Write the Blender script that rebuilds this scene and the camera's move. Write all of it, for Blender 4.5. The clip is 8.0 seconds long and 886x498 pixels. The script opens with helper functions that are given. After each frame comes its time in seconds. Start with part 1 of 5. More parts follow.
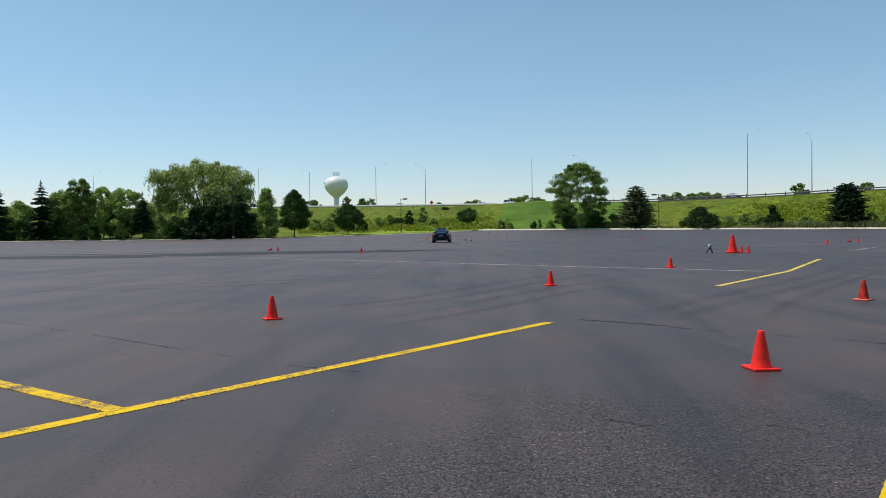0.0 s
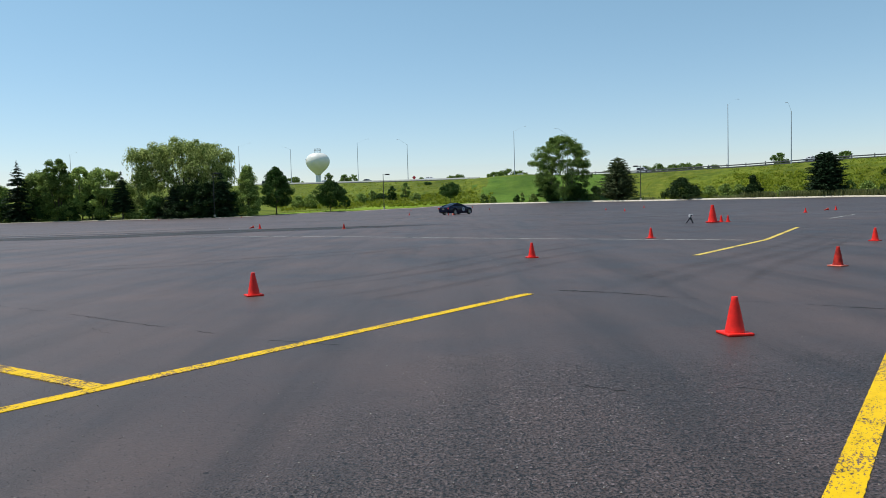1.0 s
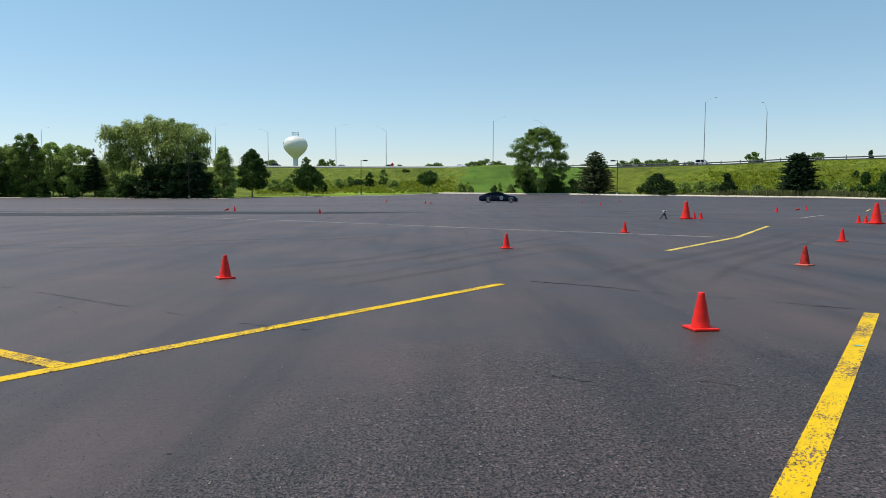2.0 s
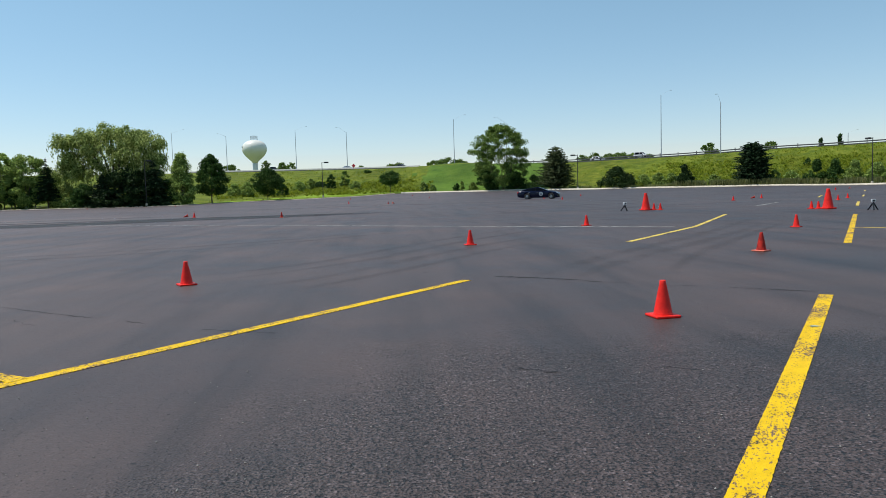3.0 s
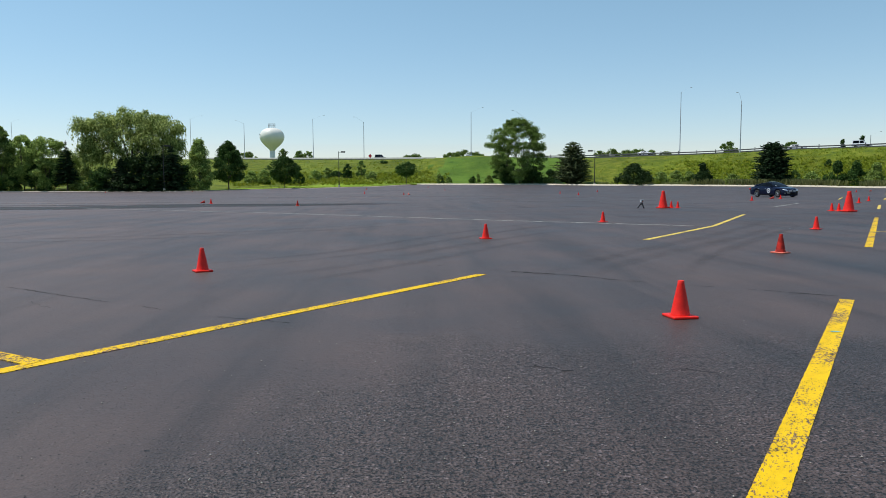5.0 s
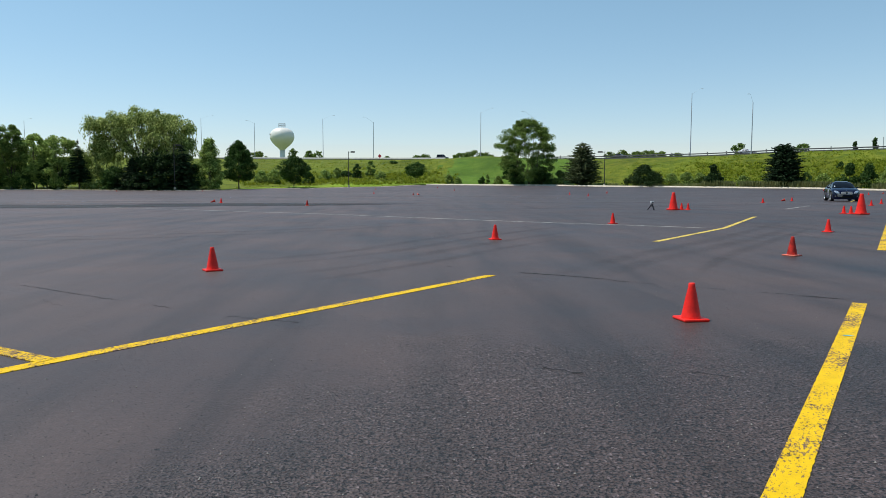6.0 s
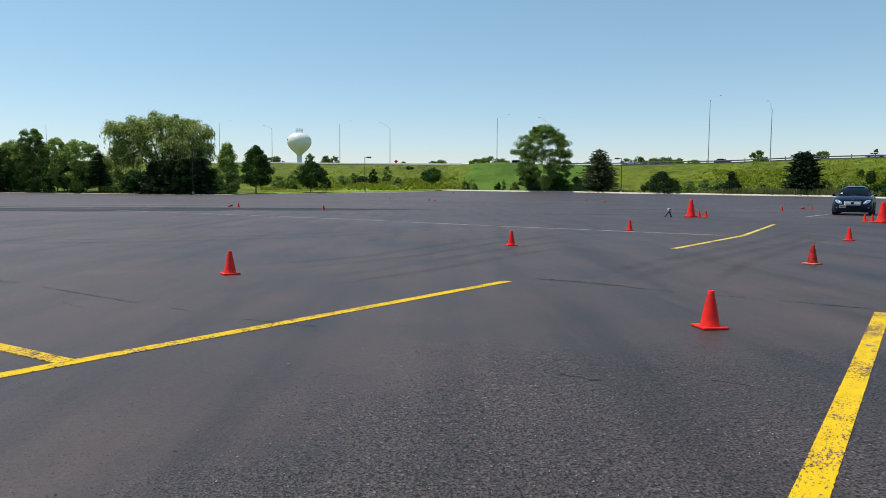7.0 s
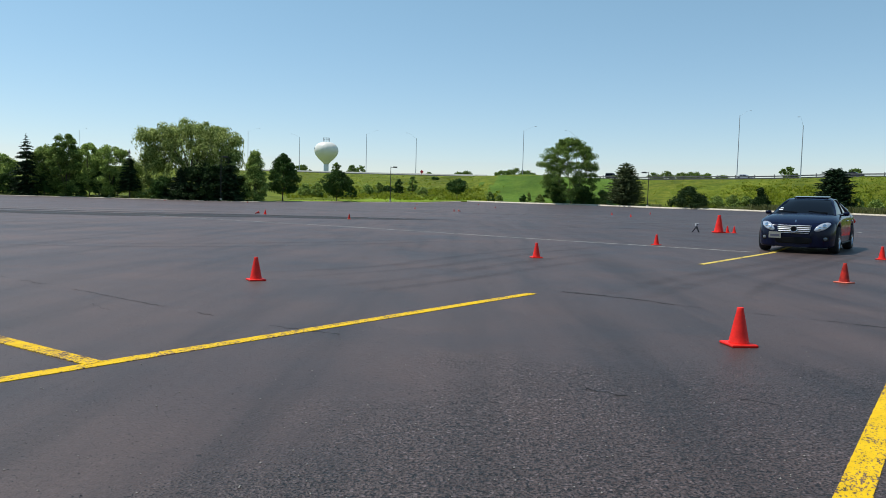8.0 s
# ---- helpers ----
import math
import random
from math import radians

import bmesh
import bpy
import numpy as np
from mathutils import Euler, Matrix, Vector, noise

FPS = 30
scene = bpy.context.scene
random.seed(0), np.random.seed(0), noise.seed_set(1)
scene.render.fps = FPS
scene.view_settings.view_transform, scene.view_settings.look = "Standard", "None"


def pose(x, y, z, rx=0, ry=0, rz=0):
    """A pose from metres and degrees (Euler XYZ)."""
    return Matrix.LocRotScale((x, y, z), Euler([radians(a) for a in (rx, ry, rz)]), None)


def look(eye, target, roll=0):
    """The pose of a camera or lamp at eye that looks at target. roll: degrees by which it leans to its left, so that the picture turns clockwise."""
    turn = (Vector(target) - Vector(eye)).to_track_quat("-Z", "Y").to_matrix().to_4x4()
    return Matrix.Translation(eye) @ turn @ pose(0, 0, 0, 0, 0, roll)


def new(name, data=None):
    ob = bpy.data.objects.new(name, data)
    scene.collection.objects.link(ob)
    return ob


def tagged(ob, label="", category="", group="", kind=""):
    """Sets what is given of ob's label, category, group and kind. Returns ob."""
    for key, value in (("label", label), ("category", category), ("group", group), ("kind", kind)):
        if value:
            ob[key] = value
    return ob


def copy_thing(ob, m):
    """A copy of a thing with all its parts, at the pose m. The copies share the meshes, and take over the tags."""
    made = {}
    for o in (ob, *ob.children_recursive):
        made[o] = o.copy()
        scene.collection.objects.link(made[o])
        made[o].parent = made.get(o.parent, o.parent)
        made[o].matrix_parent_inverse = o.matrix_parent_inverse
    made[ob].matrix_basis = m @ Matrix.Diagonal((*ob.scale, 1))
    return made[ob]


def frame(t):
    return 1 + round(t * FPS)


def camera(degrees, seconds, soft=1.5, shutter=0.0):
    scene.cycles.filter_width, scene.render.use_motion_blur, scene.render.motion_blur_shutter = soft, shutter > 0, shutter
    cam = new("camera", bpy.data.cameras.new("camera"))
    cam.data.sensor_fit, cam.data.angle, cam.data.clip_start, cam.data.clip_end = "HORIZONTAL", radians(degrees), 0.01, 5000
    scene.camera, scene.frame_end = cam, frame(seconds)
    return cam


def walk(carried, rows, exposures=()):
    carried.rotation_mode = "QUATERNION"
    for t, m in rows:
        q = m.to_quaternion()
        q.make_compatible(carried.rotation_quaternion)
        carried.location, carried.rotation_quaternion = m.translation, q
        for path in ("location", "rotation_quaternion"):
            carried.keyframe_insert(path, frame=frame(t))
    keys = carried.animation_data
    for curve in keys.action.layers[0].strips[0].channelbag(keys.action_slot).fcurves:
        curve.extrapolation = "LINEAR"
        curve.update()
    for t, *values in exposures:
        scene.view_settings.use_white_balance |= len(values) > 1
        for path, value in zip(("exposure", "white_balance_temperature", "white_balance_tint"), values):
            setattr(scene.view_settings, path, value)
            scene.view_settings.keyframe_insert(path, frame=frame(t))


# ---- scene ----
# ---- camera and its path ----
cam = camera(63.0, 8.0, soft=0.55)
PATH = [
    (0.0, -0.022, 0.011, 1.065, 2.29, -1.36, -0.76),
    (0.5, -0.024, -0.027, 1.038, 1.26, -2.65, -0.83),
    (1.0, 0.020, -0.021, 1.047, 1.04, -3.37, -1.70),
    (1.5, 0.007, -0.024, 1.040, 0.58, -4.33, -1.29),
    (2.0, 0.045, -0.036, 1.046, -0.85, -4.31, 0.12),
    (2.2, 0.040, -0.044, 1.056, -2.07, -4.02, -1.83),
    (3.3, 0.055, -0.026, 1.024, -3.86, -5.02, -1.51),
    (3.5, 0.046, -0.009, 1.030, -3.37, -5.82, -1.64),
    (4.0, 0.044, 0.017, 1.018, -3.83, -6.68, -1.52),
    (4.5, 0.069, 0.021, 1.030, -4.31, -5.55, -1.26),
    (4.7, 0.041, -0.003, 1.036, -3.32, -5.06, -0.65),
    (6.0, 0.028, 0.003, 1.042, -1.82, -4.98, 0.04),
    (6.5, 0.019, 0.016, 1.029, -1.49, -5.10, -0.22),
    (7.0, 0.016, 0.012, 1.037, -0.59, -4.53, 0.38),
    (7.5, 0.018, 0.009, 1.026, -0.00, -4.14, 0.19),
    (8.0, 0.002, 0.026, 1.032, 1.32, -3.71, 1.42),
]


def camera_pose(x, y, z, yaw, pitch, roll):
    yaw_r, pitch_r = radians(yaw), radians(pitch)
    way = Vector((-math.sin(yaw_r) * math.cos(pitch_r), math.cos(yaw_r) * math.cos(pitch_r), math.sin(pitch_r)))
    eye = Vector((x, y, z))
    return look(eye, eye + way, roll)


walk(cam, [(row[0], camera_pose(*row[1:])) for row in PATH], exposures=[(0.0, -0.07), (1.2, 0.0), (8.0, 0.0)])

# ---- sky and sun ----
SUN_AZ, SUN_EL = -74.0, 65.0  # degrees, from +y to the right
world = bpy.data.worlds.new("world")
scene.world = world
world.use_nodes = True
wt = world.node_tree
sky = wt.nodes.new("ShaderNodeTexSky")
sky.sky_type = "NISHITA"
sky.sun_disc = False
sky.sun_elevation, sky.sun_rotation = radians(SUN_EL), radians(SUN_AZ)
sky.air_density, sky.dust_density, sky.ozone_density = 1.0, 0.0, 3.6
wt.nodes["Background"].inputs["Strength"].default_value = 0.129
deep = wt.nodes.new("ShaderNodeHueSaturation")
deep.inputs["Hue"].default_value, deep.inputs["Saturation"].default_value = 0.487, 1.0
wt.links.new(sky.outputs[0], deep.inputs["Color"])
tint = wt.nodes.new("ShaderNodeMix")
tint.data_type, tint.blend_type = "RGBA", "MULTIPLY"
tint.inputs["Factor"].default_value = 1.0
tint.inputs[7].default_value = (1.005, 0.975, 0.985, 1)
wt.links.new(deep.outputs[0], tint.inputs[6])
sky_way = wt.nodes.new("ShaderNodeTexCoord")
sky_up = wt.nodes.new("ShaderNodeSeparateXYZ")
wt.links.new(sky_way.outputs["Generated"], sky_up.inputs[0])
depth = wt.nodes.new("ShaderNodeValToRGB")
depth.color_ramp.elements[0].position, depth.color_ramp.elements[0].color = 0.0, (0.885, 0.872, 0.935, 1)
depth.color_ramp.elements[1].position, depth.color_ramp.elements[1].color = 0.26, (1.08, 1.075, 1.0, 1)
wt.links.new(sky_up.outputs["Z"], depth.inputs["Fac"])
low_sky = wt.nodes.new("ShaderNodeMix")
low_sky.data_type, low_sky.blend_type = "RGBA", "MULTIPLY"
low_sky.inputs["Factor"].default_value = 1.0
wt.links.new(tint.outputs[2], low_sky.inputs[6])
wt.links.new(depth.outputs["Color"], low_sky.inputs[7])
wt.links.new(low_sky.outputs[2], wt.nodes["Background"].inputs["Color"])
sun_data = bpy.data.lights.new("sun", "SUN")
sun_data.energy, sun_data.angle, sun_data.color = 4.2, radians(0.55), (1.0, 0.95, 0.87)
sun = new("sun", sun_data)
sun_way = Vector((math.sin(radians(SUN_AZ)) * math.cos(radians(SUN_EL)), math.cos(radians(SUN_AZ)) * math.cos(radians(SUN_EL)), math.sin(radians(SUN_EL))))
sun.matrix_world = look(sun_way * 100, (0, 0, 0))


# ---- materials ----
def bare(name, colour, rough=0.7, metal=0.0, coat=0.0):
    m = bpy.data.materials.new(name)
    m.use_nodes = True
    b = m.node_tree.nodes["Principled BSDF"]
    b.inputs["Base Color"].default_value = (*colour, 1)
    b.inputs["Roughness"].default_value = rough
    b.inputs["Metallic"].default_value = metal
    b.inputs["Coat Weight"].default_value = coat
    return m


def coords(m, scale=(1, 1, 1), kind="Object"):
    n = m.node_tree.nodes
    tc, mp = n.new("ShaderNodeTexCoord"), n.new("ShaderNodeMapping")
    mp.inputs["Scale"].default_value = scale
    m.node_tree.links.new(tc.outputs[kind], mp.inputs["Vector"])
    return mp.outputs["Vector"]


def noise_tex(m, vec, scale, detail=4.0, rough=0.55):
    n = m.node_tree.nodes.new("ShaderNodeTexNoise")
    n.inputs["Scale"].default_value, n.inputs["Detail"].default_value, n.inputs["Roughness"].default_value = scale, detail, rough
    m.node_tree.links.new(vec, n.inputs["Vector"])
    return n.outputs["Fac"]


def ramp(m, fac, stops):
    r = m.node_tree.nodes.new("ShaderNodeValToRGB")
    els = r.color_ramp.elements
    while len(els) < len(stops):
        els.new(0.5)
    for e, (p, c) in zip(els, stops):
        e.position = p
        e.color = (*c, 1) if len(c) == 3 else c
    m.node_tree.links.new(fac, r.inputs["Fac"])
    return r.outputs["Color"]


def mix(m, fac, a, b, blend="MIX"):
    x = m.node_tree.nodes.new("ShaderNodeMix")
    x.data_type, x.blend_type = "RGBA", blend
    for sock, v in ((x.inputs["Factor"], fac), (x.inputs[6], a), (x.inputs[7], b)):
        if isinstance(v, (int, float)):
            sock.default_value = v
        elif isinstance(v, tuple):
            sock.default_value = (*v, 1)
        else:
            m.node_tree.links.new(v, sock)
    return x.outputs[2]


def grey(v):
    return (v, v, v)


def set_in(m, name, v):
    b = m.node_tree.nodes["Principled BSDF"]
    if isinstance(v, (int, float)):
        b.inputs[name].default_value = v
    else:
        m.node_tree.links.new(v, b.inputs[name])


def bump(m, height, strength, distance, before=None):
    b = m.node_tree.nodes.new("ShaderNodeBump")
    b.inputs["Strength"].default_value, b.inputs["Distance"].default_value = strength, distance
    m.node_tree.links.new(height, b.inputs["Height"])
    if before is not None:
        m.node_tree.links.new(before, b.inputs["Normal"])
    return b.outputs["Normal"]


def voronoi(m, vec, scale, feature="F1"):
    v = m.node_tree.nodes.new("ShaderNodeTexVoronoi")
    v.feature = feature
    v.inputs["Scale"].default_value = scale
    m.node_tree.links.new(vec, v.inputs["Vector"])
    return v


def maths(m, op, a, b):
    n = m.node_tree.nodes.new("ShaderNodeMath")
    n.operation = op
    for sock, v in zip(n.inputs, (a, b)):
        if isinstance(v, (int, float)):
            sock.default_value = v
        else:
            m.node_tree.links.new(v, sock)
    return n.outputs[0]


def make_asphalt():
    m = bare("sealed asphalt", (0.05, 0.048, 0.046), 0.6)
    vec = coords(m)
    wide = noise_tex(m, vec, 0.07, 5, 0.6)
    patch = noise_tex(m, vec, 0.40, 6, 0.62)
    # wipes and tyre sweeps along the lanes
    turned = m.node_tree.nodes.new("ShaderNodeMapping")
    turned.inputs["Rotation"].default_value = (0, 0, radians(34))
    turned.inputs["Scale"].default_value = (1.5, 0.13, 1)
    m.node_tree.links.new(vec, turned.inputs["Vector"])
    streak = noise_tex(m, turned.outputs["Vector"], 1.0, 5, 0.62)
    grain = noise_tex(m, vec, 30.0, 4, 0.7)
    fine = noise_tex(m, vec, 140.0, 2, 0.6)
    stones = voronoi(m, vec, 78.0)
    base = ramp(m, wide, [(0.31, (0.054, 0.0357, 0.0312)), (0.50, (0.0695, 0.0460, 0.0402)), (0.67, (0.094, 0.0625, 0.0545))])
    base = mix(m, 1.0, base, ramp(m, patch, [(0.30, grey(0.62)), (0.5, grey(1.0)), (0.70, grey(1.30))]), "MULTIPLY")
    base = mix(m, 1.0, base, ramp(m, streak, [(0.33, grey(0.62)), (0.48, grey(1.0)), (0.66, grey(1.22))]), "MULTIPLY")
    # paler towards the far side, a fresher, darker coat across the lanes
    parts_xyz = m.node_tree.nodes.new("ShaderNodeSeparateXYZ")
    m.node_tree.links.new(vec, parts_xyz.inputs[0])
    tone_drift = maths(m, "ADD", maths(m, "MULTIPLY", parts_xyz.outputs["X"], 0.025), maths(m, "SUBTRACT", maths(m, "MULTIPLY", wide, 0.6), maths(m, "MULTIPLY", parts_xyz.outputs["Y"], 0.0035)))
    base = mix(m, 1.0, base, ramp(m, tone_drift, [(0.0, grey(1.25)), (0.20, grey(1.0)), (0.45, grey(0.82))]), "MULTIPLY")
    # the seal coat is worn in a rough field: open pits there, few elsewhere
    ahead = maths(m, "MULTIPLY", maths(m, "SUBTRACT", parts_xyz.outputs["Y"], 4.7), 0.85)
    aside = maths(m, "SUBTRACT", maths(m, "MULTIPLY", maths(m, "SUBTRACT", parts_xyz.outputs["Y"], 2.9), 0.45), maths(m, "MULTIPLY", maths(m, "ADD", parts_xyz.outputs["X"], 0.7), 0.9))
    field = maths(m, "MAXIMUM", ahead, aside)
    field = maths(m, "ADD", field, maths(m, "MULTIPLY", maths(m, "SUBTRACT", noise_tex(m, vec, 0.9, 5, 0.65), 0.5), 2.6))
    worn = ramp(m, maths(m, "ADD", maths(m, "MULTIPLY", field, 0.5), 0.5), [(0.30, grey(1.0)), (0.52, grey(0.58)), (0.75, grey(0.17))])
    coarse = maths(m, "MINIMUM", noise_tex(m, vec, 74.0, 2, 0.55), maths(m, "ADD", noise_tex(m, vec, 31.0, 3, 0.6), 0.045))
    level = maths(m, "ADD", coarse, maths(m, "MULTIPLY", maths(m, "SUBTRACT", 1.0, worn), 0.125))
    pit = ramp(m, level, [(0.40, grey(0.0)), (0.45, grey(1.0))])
    # pits darkened in the colour to carry their shade, besides the bump
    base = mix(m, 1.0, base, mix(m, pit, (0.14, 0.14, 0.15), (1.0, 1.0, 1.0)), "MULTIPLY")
    # worn stones between the pits, a few of them pale
    speck = ramp(m, stones.outputs["Color"], [(0.0, grey(0.62)), (0.5, grey(1.05)), (0.80, (1.40, 1.50, 1.60)), (0.93, (2.7, 3.1, 3.5))])
    base = mix(m, 1.0, base, mix(m, maths(m, "MULTIPLY", worn, 0.95), (1.0, 1.0, 1.0), speck), "MULTIPLY")
    base = mix(m, 1.0, base, ramp(m, grain, [(0.25, grey(0.84)), (0.5, grey(1.0)), (0.75, grey(1.16))]), "MULTIPLY")
    base = mix(m, 1.0, base, ramp(m, fine, [(0.28, grey(0.70)), (0.5, grey(1.0)), (0.72, grey(1.30))]), "MULTIPLY")
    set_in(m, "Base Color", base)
    set_in(m, "Roughness", ramp(m, patch, [(0.3, grey(0.46)), (0.7, grey(0.60))]))
    set_in(m, "Specular IOR Level", 0.47)
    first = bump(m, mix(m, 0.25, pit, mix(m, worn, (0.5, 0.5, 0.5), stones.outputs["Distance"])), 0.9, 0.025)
    set_in(m, "Normal", bump(m, fine, 0.35, 0.004, first))
    return m


def make_paint(name, colour, under=(0.16, 0.10, 0.075), wear=0.5):
    m = bare(name, colour, 0.65)
    turned, drawn = m.node_tree.nodes.new("ShaderNodeMapping"), m.node_tree.nodes.new("ShaderNodeMapping")
    turned.inputs["Rotation"].default_value = (0, 0, radians(-55.6))
    drawn.inputs["Scale"].default_value = (0.5, 1.0, 1.0)
    m.node_tree.links.new(coords(m), turned.inputs["Vector"])
    m.node_tree.links.new(turned.outputs["Vector"], drawn.inputs["Vector"])
    vec = drawn.outputs["Vector"]
    fine = noise_tex(m, vec, 85.0, 3, 0.7)
    mid = noise_tex(m, vec, 14.0, 4, 0.65)
    broad = noise_tex(m, vec, 2.4, 3, 0.6)
    tone = ramp(m, mid, [(0.3, tuple(c * 0.80 for c in colour)), (0.62, colour)])
    both = maths(m, "ADD", maths(m, "MULTIPLY", fine, 0.50), maths(m, "ADD", maths(m, "MULTIPLY", mid, 0.12), maths(m, "MULTIPLY", broad, 0.38)))
    hole = ramp(m, both, [(wear - 0.03, grey(1.0)), (wear, grey(0.0))])
    set_in(m, "Base Color", mix(m, hole, tone, mix(m, ramp(m, mid, [(0.36, grey(0)), (0.50, grey(1))]), (0.07, 0.050, 0.038), under)))
    set_in(m, "Specular IOR Level", 0.18)
    set_in(m, "Normal", bump(m, fine, 0.5, 0.005))
    return m


def make_grass(name, cols, scale=0.35):
    m = bare(name, cols[1], 0.85)
    vec = coords(m)
    a = noise_tex(m, vec, scale, 6, 0.65)
    b = noise_tex(m, vec, scale * 0.16, 4, 0.6)
    c = ramp(m, a, [(0.28, cols[0]), (0.5, cols[1]), (0.72, cols[2])])
    c = mix(m, 1.0, c, ramp(m, b, [(0.3, grey(0.7)), (0.6, grey(1.12))]), "MULTIPLY")
    set_in(m, "Base Color", c)
    set_in(m, "Specular IOR Level", 0.15)
    set_in(m, "Normal", bump(m, noise_tex(m, vec, 2.2, 5, 0.7), 0.9, 0.5))
    return m


def make_leaf(name, dark, light, through_light=0.25):
    m = bare(name, dark, 0.6)
    geo = m.node_tree.nodes.new("ShaderNodeNewGeometry")
    oi = m.node_tree.nodes.new("ShaderNodeObjectInfo")
    c = ramp(m, geo.outputs["Random Per Island"], [(0.0, dark), (0.6, tuple((a + b) / 2 for a, b in zip(dark, light))), (1.0, light)])
    c = mix(m, 1.0, c, ramp(m, oi.outputs["Random"], [(0.0, grey(0.85)), (1.0, grey(1.12))]), "MULTIPLY")
    set_in(m, "Base Color", c)
    set_in(m, "Specular IOR Level", 0.10)
    n = m.node_tree.nodes
    tr, add = n.new("ShaderNodeBsdfTranslucent"), n.new("ShaderNodeMixShader")
    add.inputs[0].default_value = through_light
    m.node_tree.links.new(c, tr.inputs["Color"])
    m.node_tree.links.new(n["Principled BSDF"].outputs[0], add.inputs[1])
    m.node_tree.links.new(tr.outputs[0], add.inputs[2])
    m.node_tree.links.new(add.outputs[0], n["Material Output"].inputs["Surface"])
    return m


def mottled(name, colour, rough, scale, spread=0.2, metal=0.0, coat=0.0, depth=0.0):
    m = bare(name, colour, rough, metal, coat)
    vec = coords(m)
    f = noise_tex(m, vec, scale, 5, 0.6)
    set_in(m, "Base Color", ramp(m, f, [(0.3, tuple(c * (1 - spread) for c in colour)), (0.7, tuple(min(1, c * (1 + spread)) for c in colour))]))
    if depth:
        set_in(m, "Normal", bump(m, noise_tex(m, vec, scale * 6, 3, 0.6), 0.6, depth))
    return m


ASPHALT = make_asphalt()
YELLOW = make_paint("yellow road paint", (0.80, 0.50, 0.003), wear=0.486)
YELLOW_FAR = make_paint("faded yellow road paint", (0.72, 0.53, 0.10), wear=0.46)
WHITE_LINE = make_paint("faded white road paint", (0.46, 0.45, 0.41), (0.08, 0.08, 0.08), wear=0.495)
BLUE_PAINT = make_paint("blue survey paint", (0.12, 0.42, 0.62), (0.6, 0.42, 0.03), wear=0.40)
CRACK = bare("tar-dark crack", (0.012, 0.012, 0.013), 0.9)
CONCRETE = mottled("kerb concrete", (0.56, 0.50, 0.40), 0.85, 1.3, 0.2, depth=0.01)
CONE = mottled("orange-red cone rubber", (0.86, 0.020, 0.011), 0.5, 14.0, 0.16, depth=0.0006)
CONE_DIRTY = mottled("scuffed orange-red cone rubber", (0.46, 0.020, 0.010), 0.6, 14.0, 0.6, depth=0.001)
CONE_RIM = mottled("pale worn cone rubber", (0.75, 0.16, 0.10), 0.5, 20.0, 0.3)
set_in(CONE, "Specular IOR Level", 0.3)
set_in(CONE_DIRTY, "Specular IOR Level", 0.3)
GRASS = make_grass("embankment weeds", ((0.058, 0.096, 0.009), (0.130, 0.170, 0.012), (0.225, 0.238, 0.028)))
LAWN = make_grass("mown verge", ((0.15, 0.25, 0.018), (0.22, 0.33, 0.026), (0.30, 0.37, 0.05)), 0.6)
BLADE = make_leaf("weed leaves", (0.15, 0.21, 0.016), (0.30, 0.335, 0.035), 0.45)
DRY = make_leaf("dry reed stalks", (0.16, 0.19, 0.06), (0.36, 0.36, 0.16), 0.45)
LEAF = make_leaf("broad green leaves", (0.075, 0.145, 0.026), (0.52, 0.64, 0.18), 0.40)
LEAF_PALE = make_leaf("pale willow leaves", (0.095, 0.160, 0.028), (0.68, 0.76, 0.26), 0.42)
LEAF_MID = make_leaf("mid-green leaves", (0.055, 0.110, 0.022), (0.30, 0.40, 0.10), 0.38)
# very dark leaf colour, shade included, for the thicket and kerb bushes
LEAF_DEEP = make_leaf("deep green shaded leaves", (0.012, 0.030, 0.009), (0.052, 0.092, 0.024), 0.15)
LEAF_DARK = make_leaf("dark maple leaves", (0.024, 0.060, 0.014), (0.078, 0.145, 0.030), 0.22)
NEEDLE = make_leaf("spruce needles", (0.011, 0.028, 0.011), (0.036, 0.068, 0.026), 0.1)
PINE = make_leaf("pine needles", (0.050, 0.072, 0.030), (0.15, 0.18, 0.08), 0.25)
BARK = mottled("grey-brown bark", (0.11, 0.085, 0.065), 0.9, 6.0, 0.35, depth=0.02)
TANK = mottled("white tank paint", (0.78, 0.78, 0.72), 0.45, 0.15, 0.05)
STEEL = mottled("galvanised steel", (0.11, 0.11, 0.115), 0.75, 3.0, 0.3, 0.0)
MAST = mottled("dull mast steel", (0.44, 0.46, 0.50), 0.5, 2.0, 0.12, 0.15)
BRONZE = mottled("dark bronze pole paint", (0.035, 0.032, 0.030), 0.5, 4.0, 0.2)
BARRIER = mottled("pale barrier concrete", (0.55, 0.54, 0.50), 0.8, 0.8, 0.15)
ROAD = mottled("highway asphalt", (0.09, 0.09, 0.09), 0.85, 0.7, 0.15)
SIGN_RED = bare("red-orange sign sheet", (0.85, 0.05, 0.07), 0.5)
NAVY = bare("navy car paint", (0.003, 0.006, 0.026), 0.17, 0.0, 0.0)
set_in(NAVY, "Specular IOR Level", 0.34)
set_in(NAVY, "IOR", 1.4)
BLACK_TRIM = mottled("black plastic trim", (0.007, 0.007, 0.008), 0.5, 30, 0.2)
set_in(BLACK_TRIM, "Specular IOR Level", 0.12)
GLASS = bare("tinted car glass", (0.002, 0.0026, 0.004), 0.05, 0.0, 0.0)
set_in(GLASS, "Specular IOR Level", 0.3)
set_in(GLASS, "IOR", 1.3)
CHROME = bare("chrome", (0.75, 0.76, 0.78), 0.12, 1.0)
LENS = bare("clear headlight lens", (0.60, 0.63, 0.68), 0.12, 0.45, 1.0)
